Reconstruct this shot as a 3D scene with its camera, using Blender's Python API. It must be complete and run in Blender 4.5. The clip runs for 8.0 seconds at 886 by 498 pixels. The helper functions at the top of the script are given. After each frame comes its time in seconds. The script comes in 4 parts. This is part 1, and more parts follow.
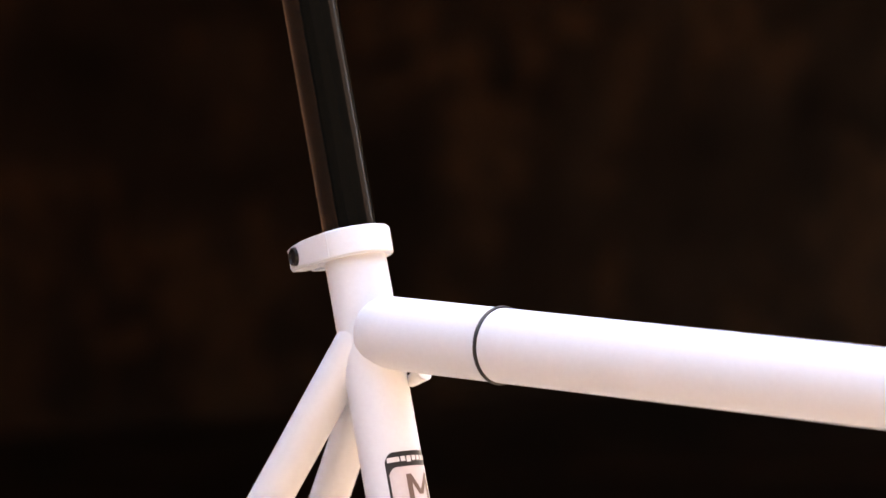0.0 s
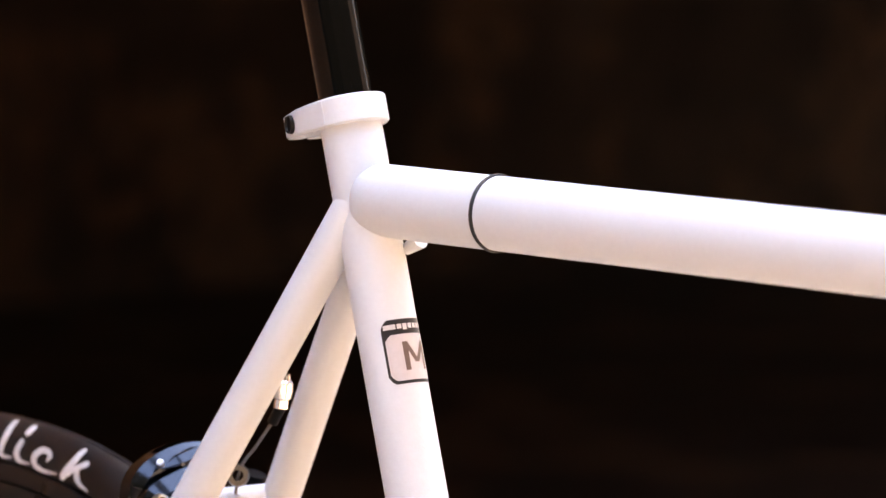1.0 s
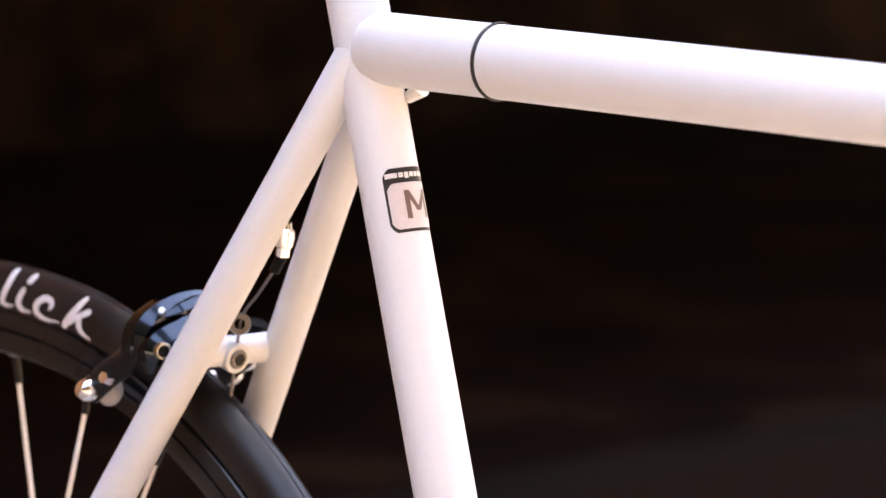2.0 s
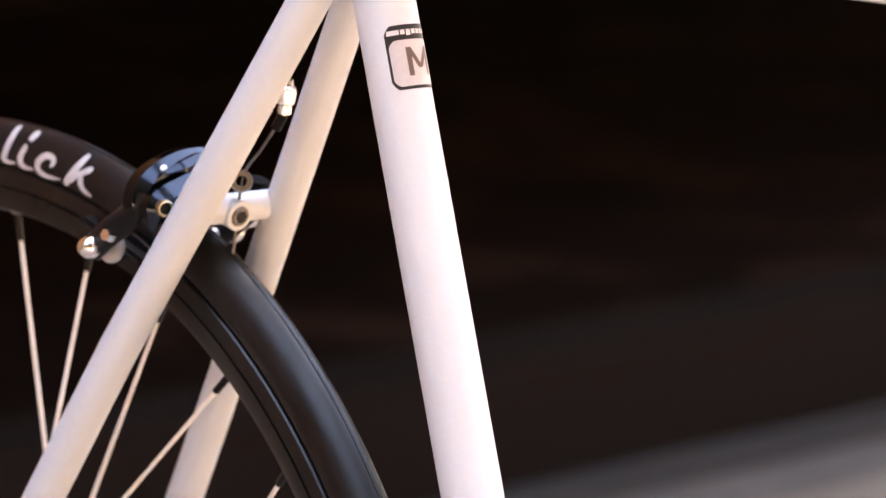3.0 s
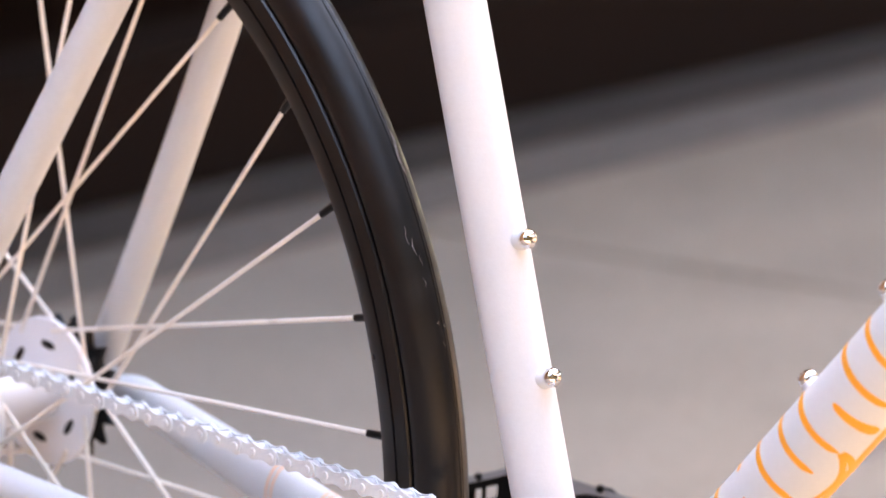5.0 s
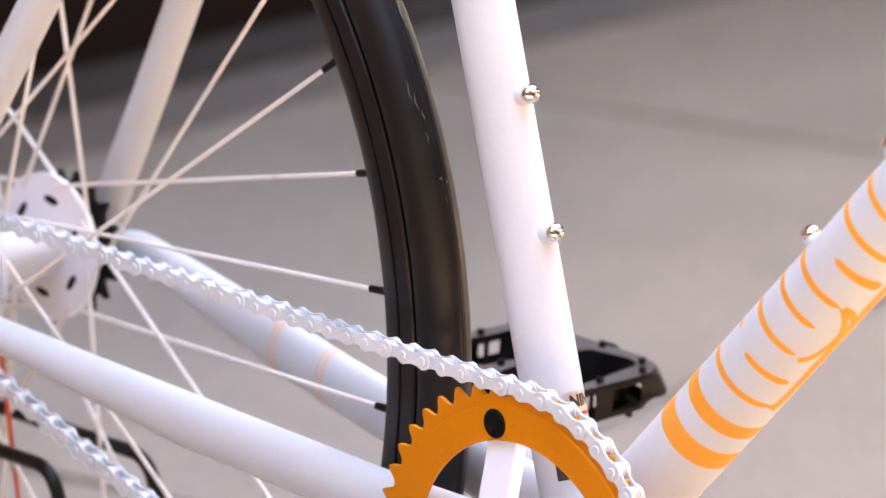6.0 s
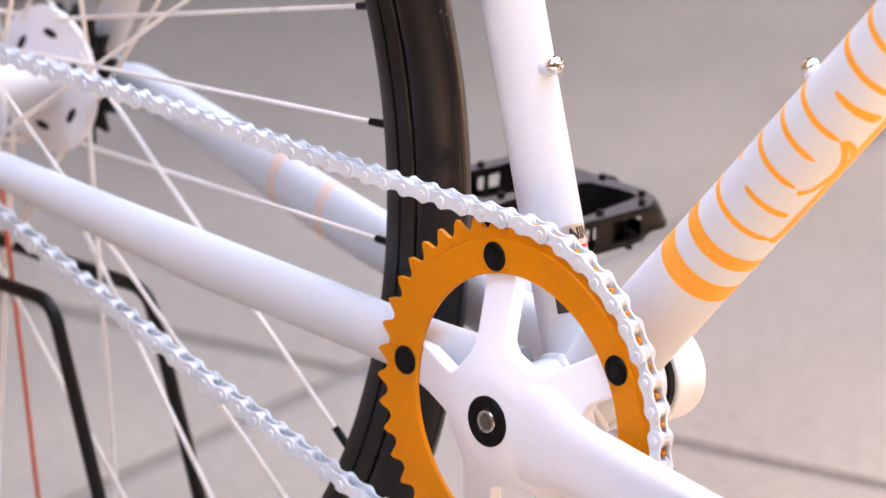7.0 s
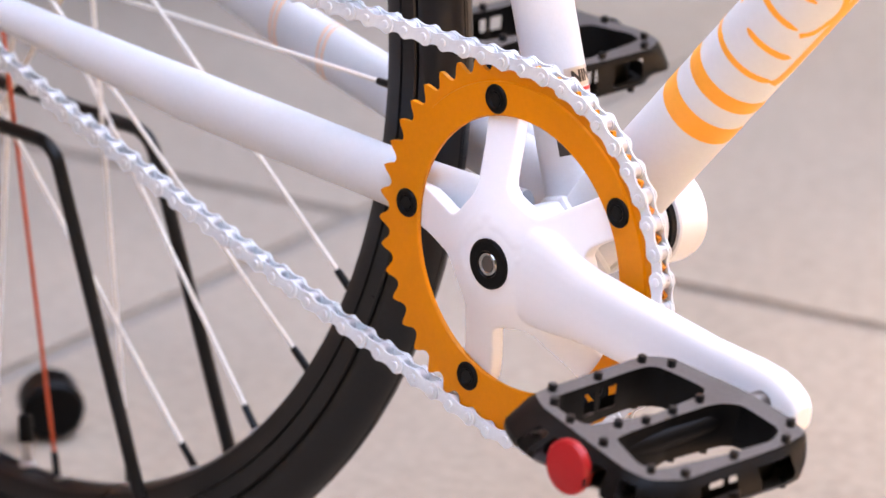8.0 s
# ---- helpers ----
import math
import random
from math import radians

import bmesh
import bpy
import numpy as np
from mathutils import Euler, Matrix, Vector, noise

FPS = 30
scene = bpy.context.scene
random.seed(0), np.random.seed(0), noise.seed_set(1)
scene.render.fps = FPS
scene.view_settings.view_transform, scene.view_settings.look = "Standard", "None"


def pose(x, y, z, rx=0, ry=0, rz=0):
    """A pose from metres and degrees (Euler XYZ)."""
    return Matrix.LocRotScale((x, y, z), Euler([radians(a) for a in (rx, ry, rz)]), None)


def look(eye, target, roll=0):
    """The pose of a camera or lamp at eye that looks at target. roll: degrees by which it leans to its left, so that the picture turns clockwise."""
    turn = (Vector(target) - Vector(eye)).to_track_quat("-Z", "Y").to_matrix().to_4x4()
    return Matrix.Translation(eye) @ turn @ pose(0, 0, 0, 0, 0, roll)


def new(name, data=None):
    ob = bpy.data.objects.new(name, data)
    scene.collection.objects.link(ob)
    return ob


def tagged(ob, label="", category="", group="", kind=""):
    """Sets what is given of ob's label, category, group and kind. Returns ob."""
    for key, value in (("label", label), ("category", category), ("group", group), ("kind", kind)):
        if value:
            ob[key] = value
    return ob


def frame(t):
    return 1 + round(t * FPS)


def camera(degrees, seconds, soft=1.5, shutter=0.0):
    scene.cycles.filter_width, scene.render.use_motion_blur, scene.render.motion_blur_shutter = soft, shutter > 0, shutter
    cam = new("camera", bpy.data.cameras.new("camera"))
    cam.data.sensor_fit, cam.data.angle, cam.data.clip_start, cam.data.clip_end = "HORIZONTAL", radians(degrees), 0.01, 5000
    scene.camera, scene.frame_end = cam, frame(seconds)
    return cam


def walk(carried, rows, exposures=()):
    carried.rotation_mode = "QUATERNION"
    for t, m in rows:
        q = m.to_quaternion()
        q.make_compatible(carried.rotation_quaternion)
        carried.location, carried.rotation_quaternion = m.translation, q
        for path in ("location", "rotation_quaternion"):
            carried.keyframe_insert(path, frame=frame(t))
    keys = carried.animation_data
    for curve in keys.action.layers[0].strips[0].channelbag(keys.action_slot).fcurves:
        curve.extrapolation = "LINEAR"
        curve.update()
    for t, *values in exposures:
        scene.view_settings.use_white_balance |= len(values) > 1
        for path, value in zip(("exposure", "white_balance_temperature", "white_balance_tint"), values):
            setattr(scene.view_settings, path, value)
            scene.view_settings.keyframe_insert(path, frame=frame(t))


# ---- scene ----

# ---------------------------------------------------------------- camera
# A long lens on a fixed head, tilting down from the seat clamp to the pedal.
cam = camera(10.92, 8.0, 1.5, 0.0)
EYE = (1.4026, -1.4526, 0.9388)
ROLL = 0.973
TILTS = [
    (0.0, -2.664, 46.002), (0.5, -3.536, 45.938), (1.0, -4.296, 45.924), (1.5, -5.253, 45.917),
    (1.7, -5.630, 45.915), (2.8, -7.563, 45.906), (3.0, -7.933, 45.904), (3.5, -9.066, 45.890),
    (4.0, -10.405, 45.882), (4.3, -11.182, 45.876), (4.5, -11.629, 45.873), (4.7, -12.013, 45.873),
    (5.8, -13.950, 45.878), (6.0, -14.334, 45.876), (6.5, -15.362, 45.848), (7.0, -16.399, 45.837),
    (7.3, -17.110, 45.832), (7.5, -17.556, 45.827), (7.6, -17.766, 45.827), (8.0, -18.345, 45.826),
]
EXPOSURE, KELVIN, TINT = 4.45, 8900, 17.0
walk(cam, [(t, pose(*EYE, 90 + tilt, 0, yaw) @ pose(0, 0, 0, 0, 0, ROLL)) for t, tilt, yaw in TILTS],
     [(0.0, EXPOSURE, KELVIN, TINT), (8.0, EXPOSURE, KELVIN, TINT)])
cam.data.dof.use_dof = True
cam.data.dof.focus_distance = 2.09
cam.data.dof.aperture_fstop = 9.6

# ---------------------------------------------------------------- light
# The bike stands in the shade of an unseen house; the sun comes over its roof and lights the street beyond.
SUN_AZ, SUN_EL = radians(160), radians(65)
world = bpy.data.worlds.new("sky")
scene.world = world
world.use_nodes = True
wn = world.node_tree.nodes
sky = wn.new("ShaderNodeTexSky")
sky.sky_type = "NISHITA"
sky.sun_disc = False
sky.sun_elevation = SUN_EL
sky.sun_rotation = radians(90) - SUN_AZ
sky.air_density, sky.dust_density = 1.0, 1.0
world.node_tree.links.new(sky.outputs[0], wn["Background"].inputs[0])
wn["Background"].inputs[1].default_value = 0.15

sun_data = bpy.data.lights.new("sun", "SUN")
sun_data.energy = 2.6
sun_data.angle = radians(0.5)
sun_data.color = (1.0, 0.86, 0.71)
sun = new("sun", sun_data)
sun.matrix_world = look((math.cos(SUN_AZ) * math.cos(SUN_EL), math.sin(SUN_AZ) * math.cos(SUN_EL), math.sin(SUN_EL)), (0, 0, 0))


# ---------------------------------------------------------------- materials
def material(name, color, rough=0.5, metal=0.0, vary=0.06, scale=30.0, fine=400.0, bump=0.0, bump_scale=300.0,
             coat=0.0, gloss_vary=0.08, spread=0.0, transmission=0.0, ior=1.5, spec=0.5, flecks=None, spread_out=False):
    """A painted or raw surface with two scales of colour change, uneven gloss and fine relief."""
    m = bpy.data.materials.new(name)
    m.use_nodes = True
    nt = m.node_tree
    b = nt.nodes["Principled BSDF"]
    b.inputs["Metallic"].default_value = metal
    b.inputs["Coat Weight"].default_value = coat
    b.inputs["Specular IOR Level"].default_value = spec
    b.inputs["Coat Roughness"].default_value = 0.12
    b.inputs["IOR"].default_value = ior
    b.inputs["Transmission Weight"].default_value = transmission
    if spread_out:
        # one pattern over all the pieces
        geo = nt.nodes.new("ShaderNodeNewGeometry")
        where_at = geo.outputs["Position"]
    else:
        where_at = nt.nodes.new("ShaderNodeTexCoord").outputs["Object"]
    big = nt.nodes.new("ShaderNodeTexNoise")
    big.inputs["Scale"].default_value, big.inputs["Detail"].default_value = scale, 6
    small = nt.nodes.new("ShaderNodeTexNoise")
    small.inputs["Scale"].default_value, small.inputs["Detail"].default_value = fine, 3
    for n in (big, small):
        nt.links.new(where_at, n.inputs["Vector"])
    mix = nt.nodes.new("ShaderNodeMath")
    mix.operation = "ADD"
    nt.links.new(big.outputs["Fac"], mix.inputs[0])
    nt.links.new(small.outputs["Fac"], mix.inputs[1])
    rng = nt.nodes.new("ShaderNodeMapRange")
    rng.inputs["From Min"].default_value, rng.inputs["From Max"].default_value = 0.6, 1.4
    rng.inputs["To Min"].default_value, rng.inputs["To Max"].default_value = 1 - vary, 1 + vary
    nt.links.new(mix.outputs[0], rng.inputs["Value"])
    val = rng.outputs["Result"]
    if spread:
        info = nt.nodes.new("ShaderNodeObjectInfo")
        r2 = nt.nodes.new("ShaderNodeMapRange")
        r2.inputs["To Min"].default_value, r2.inputs["To Max"].default_value = 1 - spread, 1 + spread
        nt.links.new(info.outputs["Random"], r2.inputs["Value"])
        mul = nt.nodes.new("ShaderNodeMath")
        mul.operation = "MULTIPLY"
        nt.links.new(val, mul.inputs[0])
        nt.links.new(r2.outputs["Result"], mul.inputs[1])
        val = mul.outputs[0]
    sc = nt.nodes.new("ShaderNodeVectorMath")
    sc.operation = "SCALE"
    sc.inputs[0].default_value = color
    nt.links.new(val, sc.inputs["Scale"])
    col = sc.outputs["Vector"]
    if flecks:
        # patches of another colour: amount, size of the patches, size of the fields they lie in, threshold, softness, colour
        amount, patch_scale, field_scale, edge, soft, tint = flecks
        dn = nt.nodes.new("ShaderNodeTexNoise")
        dn.inputs["Scale"].default_value, dn.inputs["Detail"].default_value = patch_scale, 5
        where = nt.nodes.new("ShaderNodeTexNoise")
        where.inputs["Scale"].default_value = field_scale
        for n in (dn, where):
            nt.links.new(where_at, n.inputs["Vector"])
        pr = nt.nodes.new("ShaderNodeMath")
        pr.operation = "MULTIPLY"
        nt.links.new(dn.outputs["Fac"], pr.inputs[0])
        nt.links.new(where.outputs["Fac"], pr.inputs[1])
        th = nt.nodes.new("ShaderNodeMapRange")
        th.inputs["From Min"].default_value, th.inputs["From Max"].default_value = edge, edge + soft
        th.inputs["To Max"].default_value = amount
        nt.links.new(pr.outputs[0], th.inputs["Value"])
        mx = nt.nodes.new("ShaderNodeMix")
        mx.data_type = "RGBA"
        for i in mx.inputs:
            if i.name == "B" and i.type == "RGBA":
                i.default_value = (*tint, 1)
            if i.name == "A" and i.type == "RGBA":
                nt.links.new(col, i)
        nt.links.new(th.outputs["Result"], mx.inputs[0])
        col = [o for o in mx.outputs if o.type == "RGBA"][0]
    nt.links.new(col, b.inputs["Base Color"])
    rr = nt.nodes.new("ShaderNodeMapRange")
    rr.inputs["From Min"].default_value, rr.inputs["From Max"].default_value = 0.3, 0.7
    rr.inputs["To Min"].default_value, rr.inputs["To Max"].default_value = max(0.02, rough - gloss_vary), min(1, rough + gloss_vary)
    nt.links.new(big.outputs["Fac"], rr.inputs["Value"])
    nt.links.new(rr.outputs["Result"], b.inputs["Roughness"])
    if bump:
        bn = nt.nodes.new("ShaderNodeTexNoise")
        bn.inputs["Scale"].default_value, bn.inputs["Detail"].default_value = bump_scale, 4
        nt.links.new(where_at, bn.inputs["Vector"])
        bu = nt.nodes.new("ShaderNodeBump")
        bu.inputs["Strength"].default_value, bu.inputs["Distance"].default_value = bump, 0.0006
        nt.links.new(bn.outputs["Fac"], bu.inputs["Height"])
        nt.links.new(bu.outputs["Normal"], b.inputs["Normal"])
    return m


WHITE = material("white_paint", (0.544, 0.581, 0.620), 0.48, vary=0.03, scale=14, bump=0.12, bump_scale=900, spec=0.36)
WHITE_GLOSS = material("white_gloss", (0.755, 0.768, 0.80), 0.30, vary=0.012, scale=12, gloss_vary=0.02, bump=0.04, bump_scale=400)
CHAIN_WHITE = material("chain_white", (0.62, 0.665, 0.70), 0.34, vary=0.08, scale=160, spread=0.05, bump=0.1)
CHAIN_STEEL = material("chain_steel", (0.50, 0.52, 0.56), 0.35, metal=0.4, vary=0.2, scale=300)
SPOKE_WHITE = material("spoke_white", (0.74, 0.70, 0.64), 0.35, vary=0.05, spread=0.05)
SPOKE_RED = material("spoke_red", (0.55, 0.07, 0.02), 0.35, vary=0.05)
ORANGE_METAL = material("orange_anodised", (0.68, 0.215, 0.0035), 0.42, metal=0.10, vary=0.05, scale=30, spec=0.3)
ORANGE_PAINT = material("orange_paint", (0.86, 0.34, 0.035), 0.4, vary=0.04)
ORANGE_PALE = material("pale_orange_paint", (0.85, 0.45, 0.22), 0.4, vary=0.04)
RUBBER = material("tyre_rubber", (0.0030, 0.0031, 0.0038), 0.40, vary=0.35, scale=60, bump=0.12, bump_scale=300, gloss_vary=0.08, spec=0.38)
BLACK = material("black_anodised", (0.0055, 0.0055, 0.0062), 0.34, vary=0.2, scale=60, bump=0.05, spec=0.15)
BLACK_GLOSS = material("black_gloss", (0.0015, 0.0014, 0.0014), 0.07, vary=0.1, spec=0.22, gloss_vary=0.02)
BLACK_PLASTIC = material("black_plastic", (0.0034, 0.0031, 0.0031), 0.42, vary=0.15, bump=0.15, bump_scale=900, spec=0.11)
TREAD_PLASTIC = material("worn_black_plastic", (0.070, 0.060, 0.056), 0.55, vary=0.25, scale=60, fine=500, bump=0.2, bump_scale=700, spec=0.4)
BRAKE_GLOSS = material("brake_black_gloss", (0.030, 0.036, 0.047), 0.15, metal=1.0, vary=0.1, gloss_vary=0.03)
DARK_STEEL = material("dark_steel", (0.17, 0.155, 0.145), 0.35, metal=1.0, vary=0.1, gloss_vary=0.06)
BLACK_STEEL = material("black_powder_coat", (0.007, 0.0065, 0.0065), 0.36, vary=0.15, bump=0.2, bump_scale=700, spec=0.22)
CHROME = material("chrome", (0.78, 0.76, 0.75), 0.12, metal=1.0, vary=0.04, gloss_vary=0.03)
STEEL = material("steel", (0.52, 0.50, 0.49), 0.40, metal=1.0, vary=0.1, gloss_vary=0.06)
BRIGHT_STEEL = material("bright_steel", (0.40, 0.39, 0.38), 0.22, metal=0.95, vary=0.15, scale=200, gloss_vary=0.06)
BRASS = material("brass_washer", (0.42, 0.39, 0.30), 0.32, metal=1.0, vary=0.1)
RED_PLASTIC = material("red_plastic", (0.33, 0.010, 0.013), 0.36, vary=0.06, spec=0.3)
RED_PRINT = material("red_print", (0.55, 0.02, 0.02), 0.45)
BLACK_PRINT = material("black_print", (0.012, 0.011, 0.013), 0.4)
GREY_PRINT = material("grey_print", (0.50, 0.47, 0.48), 0.4)
BROWN_PRINT = material("brown_print", (0.13, 0.09, 0.075), 0.4)
WHITE_PRINT = material("white_print", (0.55, 0.54, 0.54), 0.5, vary=0.15, scale=120)
SLAB = material("pavement_concrete", (0.322, 0.246, 0.183), 0.85, vary=0.26, scale=4.3, fine=110, spread=0.03, bump=0.6, bump_scale=220, spec=0.3, flecks=(0.35, 1.1, 0.7, 0.20, 0.14, (0.240, 0.232, 0.218)), spread_out=True)
SCUFF = material("grey_scuff", (0.085, 0.080, 0.078), 0.7, vary=0.8, scale=500)
BLACK_RIM = material("black_rim", (0.0044, 0.0042, 0.0046), 0.34, vary=0.15, scale=40, spec=0.36)
JOINT = material("joint_filler", (0.185, 0.165, 0.150), 0.9, vary=0.2, scale=25, spread_out=True)
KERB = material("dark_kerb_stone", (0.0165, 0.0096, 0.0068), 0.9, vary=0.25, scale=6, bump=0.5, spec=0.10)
# Part of the porch floor's shade is put into this dark colour.
SHADED_SOIL = material("dark_soil", (0.0190, 0.0100, 0.0070), 1.0, vary=0.7, scale=3, bump=0.6, spec=0.01, flecks=(0.8, 5.0, 1.6, 0.25, 0.08, (0.052, 0.0255, 0.0160)))
# The backdrop's deep shade is put into this near-black base colour.
DEEP_SHADE = material("dark_backdrop", (0.0112, 0.0062, 0.0044), 1.0, vary=0.8, scale=4.0, fine=9, spec=0.01, flecks=(0.75, 12.0, 3.2, 0.26, 0.06, (0.035, 0.0163, 0.0092)))
# Colours of unseen walls and screens, added to shape light and reflections.
BROWN_SCREEN = material("brown_facade", (0.12, 0.083, 0.060), 0.85, vary=0.25, scale=1.2, fine=14)
WARM_SCREEN = material("warm_brown_facade", (0.34, 0.195, 0.115), 0.85, vary=0.25, scale=1.2, fine=14)
TAN_SCREEN = material("tan_facade", (0.26, 0.15, 0.08), 0.85, vary=0.2, scale=1.2, fine=14)
DARK_SCREEN = material("dark_green_hedge", (0.012, 0.011, 0.007), 0.95, vary=0.5, scale=3, fine=30, spec=0.1)
# Strip colours that paint the soft shade along the kerb, paler outwards.
KERB_SHADE_FADE = material("dusty_gutter_edge", (0.165, 0.132, 0.106), 0.9, vary=0.3, scale=7, fine=80, bump=0.4)
KERB_SHADE = material("dirty_gutter", (0.050, 0.038, 0.030), 0.9, vary=0.35, scale=5, fine=60, bump=0.4)


# ---------------------------------------------------------------- mesh tools
def vec(*a):
    return Vector(a)


def link(name, bm, mat, smooth=35):
    me = bpy.data.meshes.new(name)
    bmesh.ops.recalc_face_normals(bm, faces=bm.faces)
    bm.to_mesh(me)
    bm.free()
    if mat:
        me.materials.append(mat)
    if smooth:
        me.polygons.foreach_set("use_smooth", [True] * len(me.polygons))
        me.set_sharp_from_angle(angle=radians(smooth))
    return new(name, me)


def part(name, bm, mat, parent, label="", smooth=35):
    """One mesh object under a thing or a part."""
    ob = link(name, bm, mat, smooth)
    ob.parent = parent
    if parent is not None:
        ob.matrix_parent_inverse = parent.matrix_world.inverted()
    if label:
        ob["label"] = label
    return ob


def again(ob, m, parent, name=None):
    """Another object on the same mesh."""
    o = bpy.data.objects.new(name or ob.name.split(".")[0], ob.data)
    scene.collection.objects.link(o)
    o.parent = parent
    o.matrix_basis = m
    if "label" in ob:
        o["label"] = ob["label"]
    return o


def thing(name, label, category, at=(0, 0, 0)):
    e = new(name)
    e.location = at
    e.empty_display_size = 0.05
    bpy.context.view_layer.update()
    return tagged(e, label, category)


def frame_of(d, up=(0, 0, 1)):
    d = Vector(d).normalized()
    u = Vector(up)
    if abs(d.dot(u)) > 0.98:
        u = Vector((1, 0, 0))
    a = u.cross(d).normalized()
    return a, d.cross(a).normalized(), d


def loft(bm, rings, caps=True, closed=False):
    """Skins rows of points, each row a closed ring."""
    vs = [[bm.verts.new(p) for p in r] for r in rings]
    n = len(vs[0])
    rows = list(zip(vs, vs[1:])) + ([(vs[-1], vs[0])] if closed else [])
    for a, b in rows:
        for i in range(n):
            bm.faces.new((a[i], a[(i + 1) % n], b[(i + 1) % n], b[i]))
    if caps and not closed:
        bm.faces.new(vs[0][::-1])
        bm.faces.new(vs[-1])
    return bm


def rod(bm, p, q, r0, r1=None, seg=20, up=(0, 0, 1), squash=(1, 1), steps=1, caps=True):
    """A straight tube from p to q."""
    p, q = Vector(p), Vector(q)
    r1 = r0 if r1 is None else r1
    a, b, _ = frame_of(q - p, up)
    rings = []
    for k in range(steps + 1):
        u = k / steps
        c, r = p.lerp(q, u), r0 + (r1 - r0) * u
        rings.append([c + a * (r * squash[0] * math.cos(t)) + b * (r * squash[1] * math.sin(t)) for t in [2 * math.pi * i / seg for i in range(seg)]])
    return loft(bm, rings, caps)


def sweep(bm, pts, r, seg=12, up=(0, 0, 1), closed=False, squash=(1, 1)):
    """A tube along a line of points; r is one radius or one for each point."""
    pts = [Vector(p) for p in pts]
    n = len(pts)
    rings, a = [], None
    for i, p in enumerate(pts):
        if closed:
            d = pts[(i + 1) % n] - pts[i - 1]
        else:
            d = pts[min(i + 1, n - 1)] - pts[max(i - 1, 0)]
        d.normalize()
        if a is None:
            a, b, _ = frame_of(d, up)
        else:
            a = (a - d * a.dot(d)).normalized()
            b = d.cross(a).normalized()
        rr = r[i] if isinstance(r, (list, tuple)) else r
        rings.append([p + a * (rr * squash[0] * math.cos(t)) + b * (rr * squash[1] * math.sin(t)) for t in [2 * math.pi * k / seg for k in range(seg)]])
    return loft(bm, rings, True, closed)


def smooth_path(pts, n=8):
    """A rounded line through points (Catmull-Rom)."""
    p = [Vector(q) for q in pts]
    p = [p[0] * 2 - p[1]] + p + [p[-1] * 2 - p[-2]]
    out = []
    for i in range(1, len(p) - 2):
        for k in range(n):
            t = k / n
            out.append(0.5 * ((2 * p[i]) + (p[i + 1] - p[i - 1]) * t + (2 * p[i - 1] - 5 * p[i] + 4 * p[i + 1] - p[i + 2]) * t ** 2
                              + (3 * p[i] - p[i - 1] - 3 * p[i + 1] + p[i + 2]) * t ** 3))
    return out + [p[-2]]


def lathe(bm, profile, centre, axis, seg=48, close=False):
    """Turns (radius, offset along axis) rows round an axis. close: the profile is a ring of its own."""
    c = Vector(centre)
    a, b, d = frame_of(axis)
    rings = [[c + d * h + (a * math.cos(t) + b * math.sin(t)) * r for t in [2 * math.pi * i / seg for i in range(seg)]] for r, h in profile]
    return loft(bm, rings, not close, close)


def slab_of(bm, outline, y0, y1):
    """A flat plate in the bike's plane: outline of (x, z), from y0 to y1."""
    n = len(outline)
    front = [bm.verts.new((x, y0, z)) for x, z in outline]
    back = [bm.verts.new((x, y1, z)) for x, z in outline]
    bm.faces.new(front)
    bm.faces.new(back[::-1])
    for i in range(n):
        bm.faces.new((front[i], back[i], back[(i + 1) % n], front[(i + 1) % n]))
    return bm


def annulus_plate(bm, outer, inner, y0, y1):
    """A plate between two loops of the same number of (x, z) points."""
    n = len(outer)
    v = [[bm.verts.new((x, y, z)) for x, z in loop] for y, loop in ((y0, outer), (y1, outer), (y1, inner), (y0, inner))]
    for k in range(4):
        a, b = v[k], v[(k + 1) % 4]
        for i in range(n):
            bm.faces.new((a[i], a[(i + 1) % n], b[(i + 1) % n], b[i]))
    return bm


def box(bm, c, s, m=None, bevel=0.0):
    ge = bmesh.ops.create_cube(bm, size=1.0)["verts"]
    mm = Matrix.Translation(c) @ (m or Matrix.Identity(4)) @ Matrix.Diagonal((*s, 1))
    bmesh.ops.transform(bm, matrix=mm, verts=ge)
    if bevel:
        es = {e for v in ge for e in v.link_edges}
        bmesh.ops.bevel(bm, geom=list(es), offset=bevel, segments=2, affect="EDGES")
    return bm


def ball(bm, c, r, seg=16, scale=(1, 1, 1)):
    vs = bmesh.ops.create_uvsphere(bm, u_segments=seg, v_segments=seg // 2, radius=r)["verts"]
    bmesh.ops.transform(bm, matrix=Matrix.Translation(c) @ Matrix.Diagonal((*scale, 1)), verts=vs)
    return bm


def saddle(p, q, rb, a0, a1, ra, n=48):
    """The line where a tube p-q of radius rb starts, on the skin of a tube a0-a1 of radius ra."""
    p, q, a0, a1 = Vector(p), Vector(q), Vector(a0), Vector(a1)
    u, w, d = frame_of(q - p)
    ad = (a1 - a0).normalized()
    out = []
    for i in range(n):
        t = 2 * math.pi * i / n
        o = p + (u * math.cos(t) + w * math.sin(t)) * rb
        oo = (o - a0) - ad * (o - a0).dot(ad)
        dd = d - ad * d.dot(ad)
        A, B, C = dd.dot(dd), 2 * oo.dot(dd), oo.dot(oo) - ra * ra
        disc = max(B * B - 4 * A * C, 0)
        out.append(o + d * ((-B + math.sqrt(disc)) / (2 * A)))
    return out


